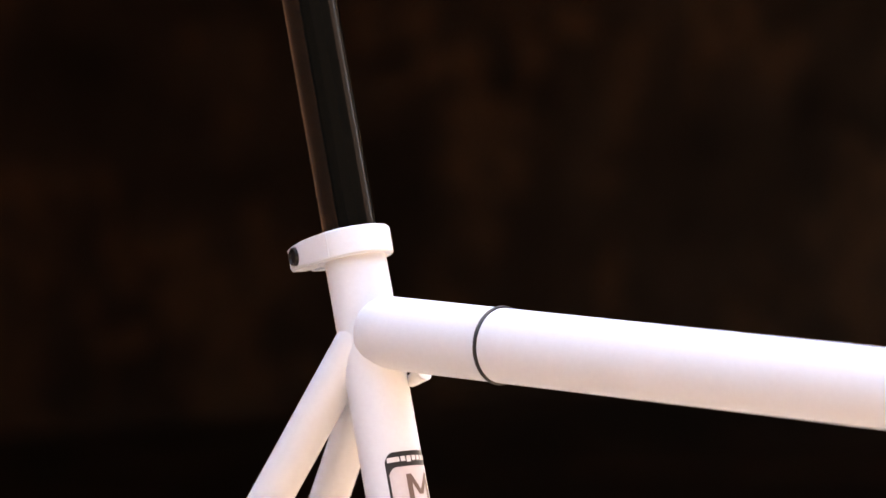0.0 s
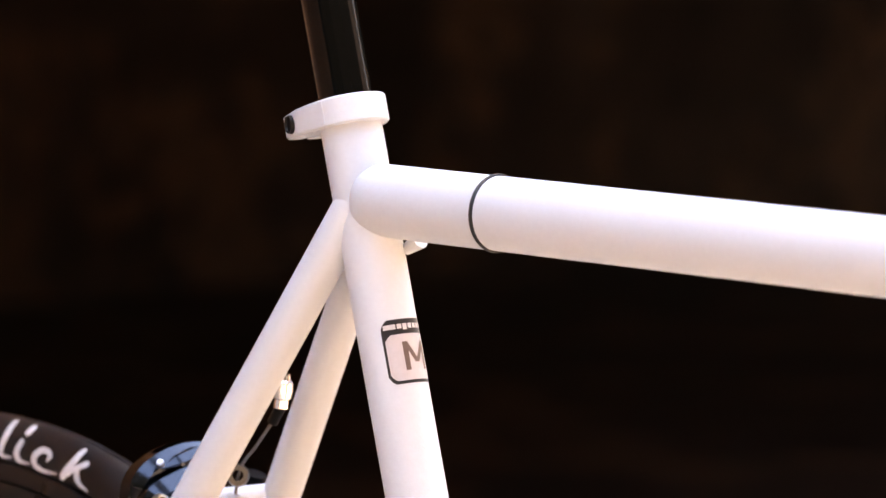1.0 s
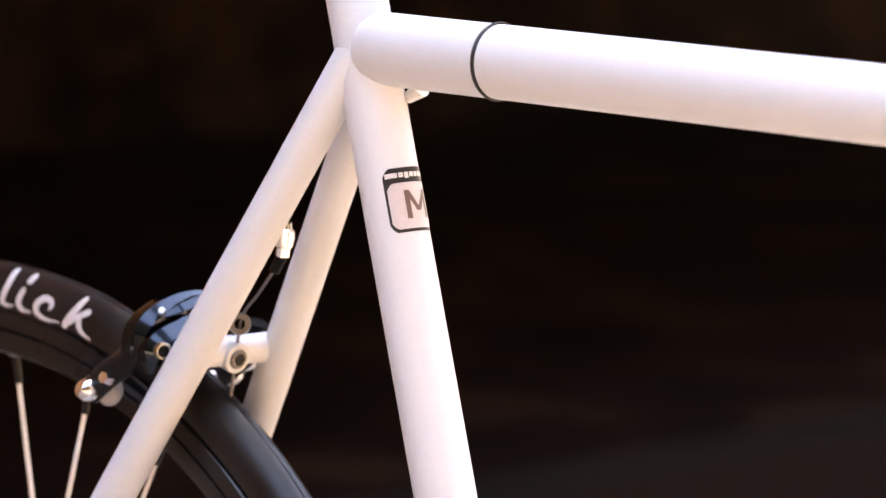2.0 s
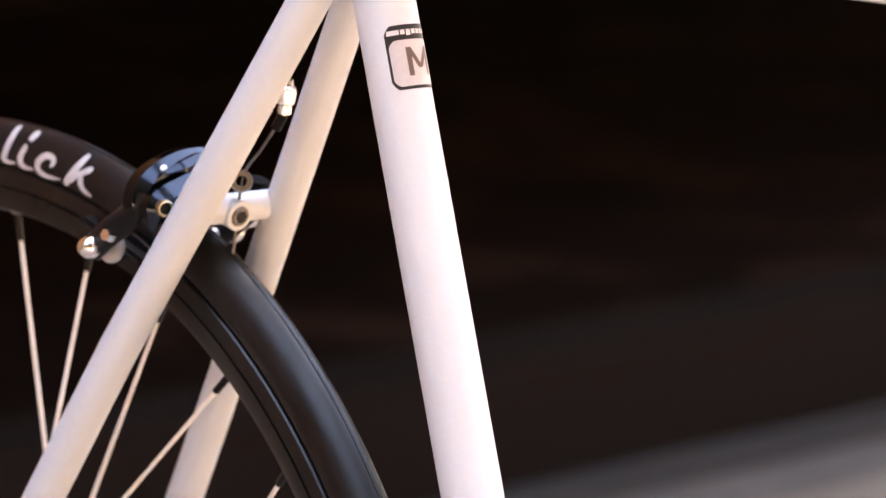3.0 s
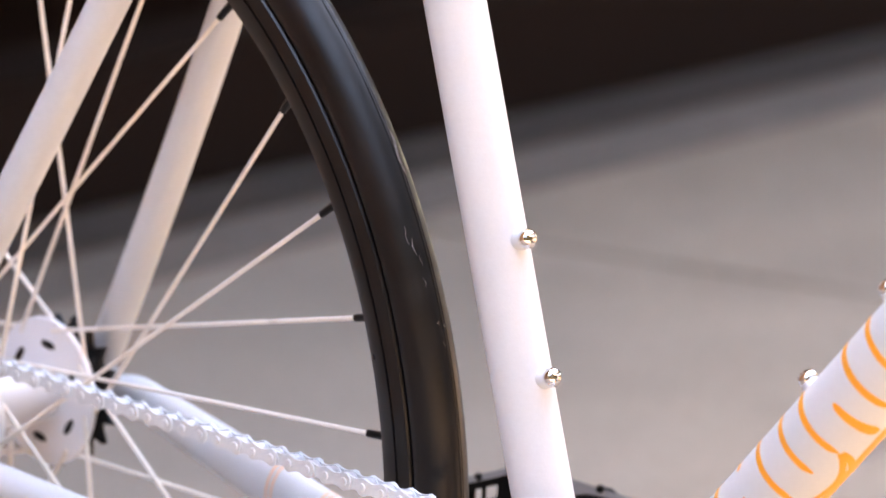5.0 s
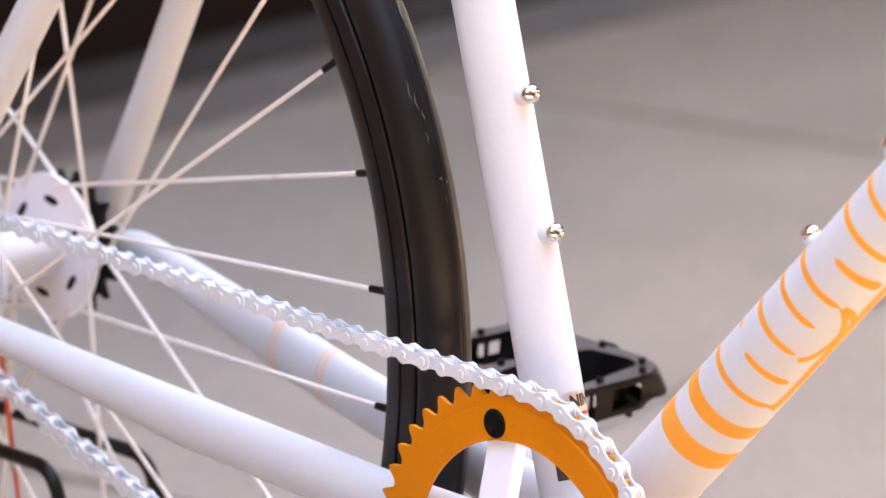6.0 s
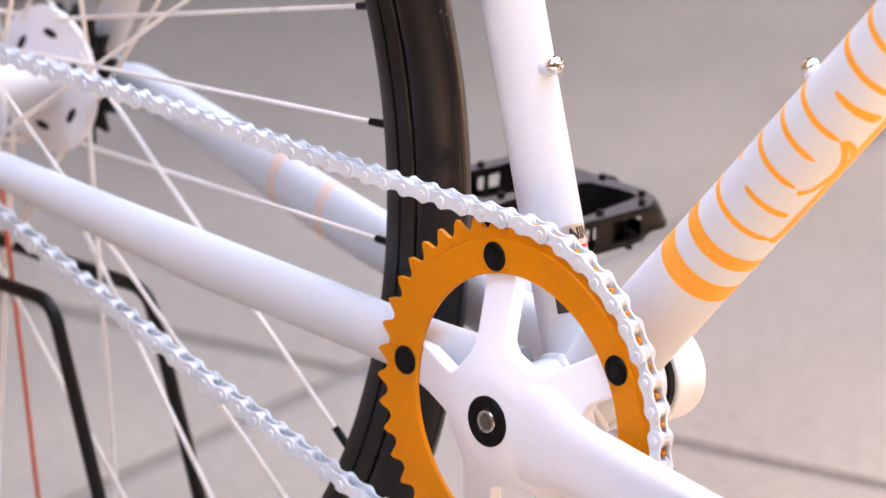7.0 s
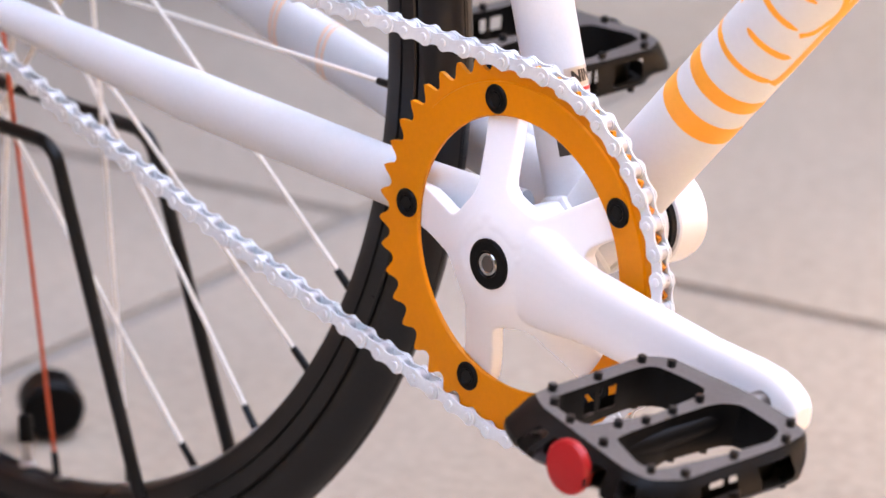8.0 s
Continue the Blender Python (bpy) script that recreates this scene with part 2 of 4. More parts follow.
def letters(name, text, size, m, mat, parent, depth=0.0004, shear=0.0, bold=0.0, wrap=None, label="", spacing=1.0, stretch=1.0):
    """Printed words as a thin mesh. wrap: bends each point onto a surface."""
    cu = bpy.data.curves.new(name, "FONT")
    cu.body, cu.size, cu.extrude, cu.shear, cu.offset = text, size, depth, shear, bold
    cu.align_x, cu.align_y = "CENTER", "CENTER"
    cu.resolution_u = 3
    cu.space_character = spacing
    tmp = bpy.data.objects.new("tmp", cu)
    scene.collection.objects.link(tmp)
    bpy.context.view_layer.update()
    me = bpy.data.meshes.new_from_object(tmp.evaluated_get(bpy.context.evaluated_depsgraph_get()))
    bpy.data.objects.remove(tmp)
    bm = bmesh.new()
    bm.from_mesh(me)
    if wrap:
        bmesh.ops.triangulate(bm, faces=bm.faces)
        for _ in range(2):
            long = [e for e in bm.edges if e.calc_length() > size * 0.12]
            if long:
                bmesh.ops.subdivide_edges(bm, edges=long, cuts=1)
        bmesh.ops.triangulate(bm, faces=bm.faces)
        for v in bm.verts:
            v.co = wrap(v.co.x * stretch, v.co.y, v.co.z)
    else:
        bm.transform(m)
    return part(name, bm, mat, parent, label, smooth=0)


def tube_skin(p, q, r, lift=0.00010):
    """Maps (distance along from p, turn in radians, height) onto a tube's skin. A turn of 0 faces the bike's right side, more turns up."""
    p, q = Vector(p), Vector(q)
    d = (q - p).normalized()
    right = Vector((0, -1, 0))
    up = right.cross(d).normalized()
    if up.z < 0:
        up = -up
    return lambda s, a, h=0.0: p + d * s + (right * math.cos(a) + up * math.sin(a)) * (r + lift + h)


def stroke(bm, skin, p, q, width, lift=0.0, n=8):
    """A printed stroke on a tube from p to q, each (distance along, turn in radians)."""
    rows = []
    for k in range(n + 1):
        u = k / n
        a, t = p[0] + (q[0] - p[0]) * u, p[1] + (q[1] - p[1]) * u
        rows.append([bm.verts.new(skin(a, t + width * (j / 2 - 0.5), lift)) for j in range(3)])
    for x, y in zip(rows, rows[1:]):
        for k in range(2):
            bm.faces.new((x[k], x[k + 1], y[k + 1], y[k]))
    return bm


def patch(bm, skin, s_of, turns, lift=0.0):
    """A thin printed patch on a tube: for each turn, s_of(turn) gives its two ends."""
    rows = []
    for a in turns:
        s0, s1 = s_of(a)
        rows.append([bm.verts.new(skin(s0 + (s1 - s0) * k / 3, a, lift)) for k in range(4)])
    for x, y in zip(rows, rows[1:]):
        for k in range(3):
            bm.faces.new((x[k], x[k + 1], y[k + 1], y[k]))
    return bm


# ---------------------------------------------------------------- ground and surroundings
def build_setting():
    bm = bmesh.new()
    box(bm, (0, 0, -0.0450), (400, 400, 0.08))
    ground = part("ground", bm, JOINT, None, smooth=0)
    tagged(ground, "pale grey concrete pavement of large slabs with dark joints", "pavement", kind="structure")
    # slabs, with joints along the line of the rear wheel's far side
    size, gap = 1.22, 0.009
    bm = bmesh.new()
    box(bm, (0, 0, -0.02), (size - gap, size - gap, 0.04), bevel=0.003)
    first = None
    turn, hub = pose(0, 0, 0, 0, 0, 13.6), Vector((-0.7187, 0.5284, 0))
    for i in range(-4, 8):
        for j in range(-6, 9):
            c = hub + Vector((size * (i + 0.5), size * (j + 0.5), 0))
            c = turn @ (c - hub) + hub
            m = Matrix.Translation((c.x, c.y, random.uniform(-0.0019, -0.0011))) @ turn
            if first is None:
                first = part("slab", bm, SLAB, ground, smooth=30)
                first.matrix_basis = m
            else:
                again(first, m, ground)
    # kerb and the deep dark porch behind it, part of its shade put into the colours
    kerb_dir = Vector((-0.131, 1.0, 0)).normalized()
    out = Vector((-kerb_dir.y, kerb_dir.x, 0))
    k0 = Vector((-2.02, 1.95, 0))
    rot = Matrix.Rotation(math.atan2(kerb_dir.y, kerb_dir.x), 4, "Z")

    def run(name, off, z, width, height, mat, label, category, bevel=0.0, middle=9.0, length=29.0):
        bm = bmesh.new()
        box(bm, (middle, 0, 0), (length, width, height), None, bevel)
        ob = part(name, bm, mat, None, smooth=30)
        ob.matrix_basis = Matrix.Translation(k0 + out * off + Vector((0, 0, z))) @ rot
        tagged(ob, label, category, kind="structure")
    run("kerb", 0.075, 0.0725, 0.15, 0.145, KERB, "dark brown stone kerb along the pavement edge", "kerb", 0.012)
    # two added strips whose tones imitate shade fading out from the kerb
    run("gutter", -0.050, 0.004, 0.10, 0.012, KERB_SHADE, "dark brown strip with the kerb's soft shade painted in", "gutter", 0.003)
    run("gutter_edge", -0.160, -0.002, 0.12, 0.008, KERB_SHADE_FADE, "paler strip with the fade of the kerb's shade painted in", "gutter", 0.003)
    run("porch_floor", 1.82, 0.06, 3.32, 0.12, SHADED_SOIL, "dark floor behind the kerb with deep shade put into its colour", "floor")
    run("wall_back", 3.62, 1.5, 0.3, 3.0, DEEP_SHADE, "brown wall with deep shade put into its near-black colour", "wall")
    # unseen ceiling, added to hold skylight off the backdrop and kerb
    run("porch_ceiling", 1.40, 2.3, 4.2, 0.2, DEEP_SHADE, "unseen dark ceiling added to keep light out of the porch", "ceiling")
    # unseen wall, its top set so the bike stays out of the sun
    run("wall_above", -0.85, 3.08, 0.3, 1.76, WARM_SCREEN, "unseen warm brown wall added to shade the bike from the sun", "wall")
    # unseen wall, added so tyre and brake reflect a warm brown
    run("wall_side", -0.25, 1.08, 0.3, 2.2, WARM_SCREEN, "unseen warm brown wall added beside the porch for reflections", "wall", 0.01, -5.0, 7.2)
    # unseen screens across the street, added to cut skylight and feed reflections, open at both ends
    for az, dist, wide, high, turned in ((200, 10.5, 4.5, 4.0, 0), (231, 9.0, 2.4, 6.0, 55), (60, 11.0, 6.6, 8.0, 0), (82, 12.0, 1.6, 7.4, 0), (92, 14.0, 4.6, 8.0, 0), (254, 9.0, 7.0, 5.2, 0), (295, 8.6, 6.6, 6.8, 0), (336, 5.4, 5.0, 8.2, 0), (380, 5.2, 4.6, 8.2, 0), (405, 7.0, 4.4, 7.0, 0)):
        u = Vector((math.cos(radians(az)), math.sin(radians(az)), 0))
        bm = bmesh.new()
        box(bm, (0, 0, 0), (0.4, wide, high))
        front = part("wall_street", bm, TAN_SCREEN if az in (82, 231) else BROWN_SCREEN if az in (60, 405) else DARK_SCREEN, None, smooth=0)
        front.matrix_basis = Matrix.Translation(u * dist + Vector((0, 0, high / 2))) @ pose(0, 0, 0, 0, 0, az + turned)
        tagged(front, "unseen tan screen added for strip reflections" if az in (82, 231) else "unseen brown screen added across the street" if az in (60, 405) else "unseen dark screen added to cut skylight from the street", "wall", kind="structure")


build_setting()

# ---------------------------------------------------------------- bicycle: fixed points
BB = 0.277                      # bottom bracket height over the ground
HX, HZ = -0.4185, 0.3390        # rear axle
HUB_Z = 0.3396
SEAT = radians(74.0)
SD = Vector((-math.cos(SEAT), 0, math.sin(SEAT)))


def seat(s, y=0.0):
    """A point on the seat tube's axis, s metres from the bottom bracket."""
    return Vector((SD.x * s, y, BB + SD.z * s))


bike = thing("bicycle", "white single-speed bicycle with orange chainring, held in a stand", "bicycle")

# ---------------------------------------------------------------- frame
TT0, TT1 = vec(-0.150, 0, 0.8018), vec(0.385, 0, 0.7916)
DT0, DT1 = vec(0.0, 0, 0.2766), vec(0.3965, 0, 0.7158)
R_ST, R_TT, R_DT = 0.0143, 0.0168, 0.0191
S_TOP = 0.589


def build_frame():
    bm = bmesh.new()
    rod(bm, seat(0), seat(S_TOP), R_ST, seg=96, steps=4)
    lathe(bm, [(0.0165, -0.037), (0.0195, -0.036), (0.0200, -0.034), (0.0200, 0.034), (0.0195, 0.036), (0.0165, 0.037)], (0, 0, BB), (0, 1, 0), 48)
    fr = part("frame", bm, WHITE, bike, "satin white steel frame with welded joints")
    bm = bmesh.new()
    # the tube's mouth wraps round the seat tube with a rounded fillet
    td = (TT1 - TT0).normalized()
    ua, ub, _ = frame_of(td)
    rows = []
    for off, k in ((0.0005, 0.15), (0.0011, 0.48), (0.0030, 0.74), (0.0060, 0.90), (0.0100, 0.975), (0.0150, 1.0), (0.15, 1.0), (0.30, 1.0), (0.535, 1.0)):
        rows.append([TT0 + td * off + (ua * math.cos(2 * math.pi * i / 56) + ub * math.sin(2 * math.pi * i / 56)) * R_TT * k for i in range(56)])
    loft(bm, rows)
    part("top_tube", bm, WHITE, fr)
    bm = bmesh.new()
    rod(bm, DT0, DT1, R_DT, seg=96, steps=6)
    part("down_tube", bm, WHITE, fr)
    bm = bmesh.new()
    hd = vec(-math.cos(radians(73)), 0, math.sin(radians(73)))
    rod(bm, vec(0.4135, 0, 0.695), vec(0.4135, 0, 0.695) + hd * 0.128, 0.018, seg=40)
    part("head_tube", bm, WHITE, fr)
    # weld beads where the tubes meet
    bm = bmesh.new()
    sweep(bm, saddle(DT0, DT1, R_DT + 0.0006, vec(0, -1, BB), vec(0, 1, BB), 0.0200), 0.0022, 8, closed=True)
    part("weld_bead", bm, WHITE, fr)
    bm = bmesh.new()
    sweep(bm, saddle(seat(0), seat(1), R_ST + 0.0006, vec(0, -1, BB), vec(0, 1, BB), 0.0200), 0.0022, 8, closed=True)
    part("weld_bead", bm, WHITE, fr)
    for s in (-1, 1):
        # seat stay
        top, low = vec(-0.1515, s * 0.0062, 0.7965), vec(-0.4085, s * 0.0704, 0.366)
        if s > 0:
            top.y, low.y = 0.0102, 0.0696
        pts, rad = [], []
        for k in range(13):
            u = k / 12
            pts.append(top.lerp(low, u))
            rad.append(0.0098 if s < 0 else 0.0092)
        if s > 0:
            # a gentle bend near the far stay's foot
            for k in range(8, 13):
                pts[k] += vec(-0.0120, -0.0004, -0.0130) * ((k - 7) / 5) ** 2
            low = pts[12].copy()
        else:
            # a slight knee below the brake bridge
            for k in range(7, 13):
                pts[k] += vec(0.0011, 0.0006, -0.0004) * (k - 6)
            low = pts[12].copy()
        # the upper end runs on into the seat tube, thinning as it goes
        up_way = (top - low).normalized()
        for k, (e, q, v) in enumerate(((0.016, 0.40, 0.2), (0.012, 0.70, 0.4), (0.008, 0.88, 0.65), (0.004, 0.96, 0.85))):
            p = top + up_way * e
            p.y *= v
            pts.insert(k, p)
            rad.insert(k, 0.0098 * q)
        bm = bmesh.new()
        sweep(bm, pts, rad, 28)
        ball(bm, low, 0.0096 if s < 0 else 0.0091, 16)
        part("seat_stay", bm, WHITE, fr)
        # chain stay, tall oval section
        pts = [vec(-0.018, s * 0.022, 0.2820), vec(-0.06, s * 0.0275, 0.2870), vec(-0.13, s * 0.037, 0.2952), vec(-0.22, s * 0.049, 0.3060),
               vec(-0.31, s * 0.061, 0.3198), vec(-0.388, s * 0.0712, 0.3318)]
        if s > 0:
            pts[4].z, pts[5].z = 0.3204, 0.3326
            pts.append(vec(-0.4060, 0.0715, 0.3352))
        else:
            for p in pts[1:]:
                p.z -= 0.0012
        bm = bmesh.new()
        pp = smooth_path(pts, 4)
        rings = []
        for i, p in enumerate(pp):
            u = i / (len(pp) - 1)
            h = 0.0140 + 0.0050 * max(0, 1 - u / 0.32) + 0.0014 * math.sin(math.pi * min(1, u * 1.3)) - 0.0056 * max(0, (u - 0.6) / 0.4)
            h -= 0.0012 if s < 0 else 0.0
            w = 0.0095 - 0.001 * u
            d = (pp[min(i + 1, len(pp) - 1)] - pp[max(i - 1, 0)]).normalized()
            a = Vector((0, 0, 1)).cross(d).normalized()
            b = d.cross(a)
            rings.append([p + a * (w * math.cos(t)) + b * (h * math.sin(t)) for t in [2 * math.pi * k / 32 for k in range(32)]])
        loft(bm, rings)
        part("chain_stay", bm, WHITE, fr)
        # dropout plate
        bm = bmesh.new()
        out = [(-0.375, 0.345), (-0.392, 0.350), (-0.402, 0.372), (-0.420, 0.372), (-0.428, 0.350), (-0.448, 0.346), (-0.460, 0.338), (-0.455, 0.328), (-0.425, 0.322), (-0.392, 0.322), (-0.375, 0.326)]
        if s > 0:
            out = [(-0.392, 0.340), (-0.412, 0.343), (-0.420, 0.352), (-0.430, 0.355), (-0.437, 0.350), (-0.441, 0.338), (-0.437, 0.328), (-0.425, 0.322), (-0.392, 0.324)]
        slab_of(bm, out, s * 0.066, s * 0.072)
        bmesh.ops.bevel(bm, geom=list(bm.edges), offset=0.0012, segments=2, affect="EDGES")
        part("dropout", bm, WHITE, fr)
    # brake bridge between the stays
    bm = bmesh.new()
    by, bz, bx = 0.028, 0.6510, -0.2445
    sweep(bm, [vec(bx, -by, bz), vec(bx, -0.013, bz), vec(bx, 0.013, bz), vec(bx, by, bz)], 0.0072, 20)
    rod(bm, vec(bx - 0.011, 0, bz + 0.002), vec(bx + 0.0085, 0, bz - 0.003), 0.0074, seg=28)
    br = part("brake_bridge", bm, WHITE, fr)
    bm = bmesh.new()
    n = Vector((0.022, 0, -0.006)).normalized()
    c = vec(bx + 0.0085, -0.002, bz - 0.003)
    lathe(bm, [(0.0034, 0.0), (0.0034, 0.0012), (0.0046, 0.0012), (0.0050, 0.0006), (0.0050, -0.001)], c + vec(0, 0.002, 0), n, 24)
    part("recessed_nut", bm, DARK_STEEL, br, "dark steel recessed nut")
    # flat black hexagon: the socket's inner shade is put into its colour
    bm = bmesh.new()
    lathe(bm, [(0.0, 0.0013), (0.0034, 0.0014)], c + vec(0, 0.002, 0), n, 6)
    part("hex_socket", bm, BLACK, br)
    # bottle cage screws on the seat tube and the down tube
    front = Vector((SD.z, 0, -SD.x))
    for s in (0.2145, 0.1508):
        boss(fr, seat(s) + front * (R_ST + 0.0012), front)
    dn = (DT1 - DT0).normalized()
    dup = Vector((-dn.z, 0, dn.x))
    for s in (0.2210, 0.2850):
        boss(fr, DT0 + dn * s + dup * R_DT, dup)
    # black rubber ring round the top tube
    td = (TT1 - TT0).normalized()
    c = TT0 + td * 0.0867
    bm = bmesh.new()
    lathe(bm, [(R_TT - 0.0003, -0.0010), (R_TT + 0.0007, -0.0009), (R_TT + 0.0011, 0.0), (R_TT + 0.0007, 0.0009), (R_TT - 0.0003, 0.0010)], c, td + Vector((0.0, 0.02, 0.03)), 56, True)
    part("rubber_ring", bm, RUBBER, fr, "thin black rubber ring round the top tube")
    # small cable stop under the top tube's far side
    bm = bmesh.new()
    rod(bm, vec(-0.1330, 0.011, 0.7790), vec(-0.1240, 0.011, 0.7840), 0.0028, 0.0042, seg=16)
    part("cable_stop", bm, WHITE, fr)
    return fr


def boss(parent, c, n):
    bm = bmesh.new()
    lathe(bm, [(0.0049, -0.004), (0.0048, 0.0014), (0.0042, 0.0024), (0.0, 0.0024)], c, n, 24)
    b = part("bottle_boss", bm, WHITE, parent)
    bm = bmesh.new()
    lathe(bm, [(0.0042, 0.0024), (0.0046, 0.0032), (0.0045, 0.0052), (0.0037, 0.0068), (0.0023, 0.0076), (0.0021, 0.0054), (0.0, 0.0052)], c, n, 28)
    part("screw", bm, CHROME, b, "domed chrome screw")


frame_ob = build_frame()


# prints on the frame
def build_prints():
    st = tube_skin(seat(0), seat(1), R_ST)
    # sticker with a black border, grey field and white bar on the seat tube's front right
    mid = radians(90)

    def sticker(s0, s1, half, lift, corner=0.0):
        bm = bmesh.new()
        turns = [mid + half * (k / 36 * 2 - 1) for k in range(37)]

        def ends(a):
            e = abs(a - mid) / half
            cut = corner * max(0, (e - 0.72) / 0.28) ** 2
            return s0 + cut, s1 - cut
        patch(bm, st, ends, turns, lift)
        return bm
    o = part("sticker", sticker(0.4570, 0.4868, radians(56), 0.0, 0.004), BLACK_PRINT, frame_ob, "black and grey frame sticker", smooth=60)
    part("sticker_field", sticker(0.4585, 0.4798, radians(51), 0.00012, 0.003), GREY_PRINT, o, smooth=60)
    for k, (wide, high) in enumerate(((7, 0), (4.5, 0), (4.5, 0), (4.5, -6), (4.5, 0), (4.5, 0), (4.5, 0), (4.5, 0))):
        bm = bmesh.new()
        a = mid + radians(-44 + k * 11.5)
        patch(bm, st, lambda t: (0.4823 + high * 0.0001, 0.4845), [a + radians(wide * j / 2) for j in (-2, -1, 0, 1, 2)], 0.00015)
        part("white_bar", bm, WHITE_PRINT, o, smooth=60)

    # a capital M
    bm = bmesh.new()
    m0, m1, low, high, wid = radians(74), radians(118), 0.4630, 0.4762, radians(10)
    half = (m0 + m1) / 2
    stroke(bm, st, (low, m0), (high, m0), wid, 0.0003)
    stroke(bm, st, (low, m1), (high, m1), wid, 0.0003)
    stroke(bm, st, (high, m0), (low + 0.0035, half), wid, 0.00035)
    stroke(bm, st, (high, m1), (low + 0.0035, half), wid, 0.0004)
    part("letter", bm, BROWN_PRINT, o, "brown capital M", smooth=60)
    # orange graphics on the down tube
    dt = tube_skin(DT0, DT1, R_DT)

    def band(s, wid, a0, a1, slant=0.0, taper=0.0, mat=ORANGE_PAINT):
        bm = bmesh.new()
        n = max(8, int((a1 - a0) / 4))
        turns = [radians(a0 + (a1 - a0) * k / n) for k in range(n + 1)]

        def ends(a):
            u = (math.degrees(a) - a0) / (a1 - a0)
            tip = min(1.0, 0.35 + 8 * u, 0.35 + 8 * (1 - u))
            w = wid * tip * (1 - taper * u)
            m = s + slant * u
            return m - w / 2, m + w / 2
        patch(bm, dt, ends, turns)
        part("orange_stripe", bm, mat, frame_ob, smooth=60)
    band(0.1098, 0.0118, -125, 170)
    band(0.1314, 0.0086, -125, 170)
    band(0.1522, 0.0034, -77, 110)
    band(0.1696, 0.0040, -70, 4, taper=0.25)
    band(0.1709, 0.0030, 44, 68)
    band(0.1872, 0.0034, -48, 110)
    band(0.2056, 0.0034, -43, 110)
    band(0.2221, 0.0036, -50, 110)
    band(0.2408, 0.0062, -76, -2, taper=0.45)
    band(0.2569, 0.0038, -64, 110)
    band(0.2752, 0.0036, -64, 110)

    def ribbon(name, path, width):
        """A painted line of even width along (distance, turn in degrees) points of the tube's skin."""
        pts = smooth_path([vec(p, radians(t) * R_DT, 0) for p, t in path], 6)
        bm = bmesh.new()
        rows = []
        for i, p in enumerate(pts):
            d = (pts[min(i + 1, len(pts) - 1)] - pts[max(i - 1, 0)]).normalized()
            e = vec(-d.y, d.x, 0) * width / 2
            rows.append([bm.verts.new(dt(q.x, q.y / R_DT, 0.0001)) for q in (p - e, p - e * 0.33, p + e * 0.33, p + e)])
        for x, y in zip(rows, rows[1:]):
            for k in range(3):
                bm.faces.new((x[k], x[k + 1], y[k + 1], y[k]))
        part(name, bm, ORANGE_PAINT, frame_ob, smooth=60)
    ribbon("orange_line", [(0.1500, -79), (0.1560, -88), (0.1700, -91), (0.2000, -92), (0.2300, -91), (0.2600, -91), (0.3000, -91)], 0.0064)
    ribbon("orange_curve", [(0.1847, -55), (0.1891, -70), (0.1964, -78), (0.2035, -82), (0.2110, -77), (0.2184, -64), (0.2225, -53)], 0.0032)
    ribbon("orange_curve", [(0.2228, -54), (0.2208, -70), (0.2150, -86)], 0.0036)
    # label at the seat tube's foot
    def on_foot(x, y, z):
        return st(0.0735 + y, radians(102) + x / R_ST, 0.0001 + z)
    bm = bmesh.new()
    patch(bm, st, lambda a: (0.0690, 0.0782), [radians(62 + 3 * k) for k in range(34)], 0.00003)
    part("foil_label", bm, STEEL, frame_ob, "silver foil label at the foot of the seat tube", smooth=60)
    letters("letters", "NIN", 0.0076, None, BLACK_PRINT, frame_ob, depth=0.00005, bold=0.0003, wrap=on_foot)
    bm = bmesh.new()
    patch(bm, st, lambda a: (0.0668, 0.0684), [radians(86 + 3 * k) for k in range(23)], 0.0001)
    part("red_bar", bm, RED_PRINT, frame_ob, smooth=60)
    bm = bmesh.new()
    patch(bm, st, lambda a: (0.0392, 0.0530), [radians(28 + 3 * k) for k in range(20)], 0.0001)
    part("black_label", bm, BLACK_PRINT, frame_ob, smooth=60)
    # pale orange double bands round the far chain stay
    for x0 in (-0.266, -0.262, -0.225, -0.221):
        u = (x0 + 0.22) / -0.09
        c = vec(x0, 0.049 + 0.012 * u, 0.3060 + 0.0138 * u)
        d = vec(-0.09, 0.012, 0.0134).normalized()
        a = Vector((0, 0, 1)).cross(d).normalized()
        b = d.cross(a)
        bm = bmesh.new()
        rings = []
        for h in (-0.0007, 0.0007):
            rings.append([c + d * h + a * (0.0093 * math.cos(t)) + b * (0.0156 * math.sin(t)) for t in [2 * math.pi * k / 32 for k in range(32)]])
        loft(bm, rings, False)
        part("pale_orange_band", bm, ORANGE_PALE, frame_ob, smooth=60)


build_prints()


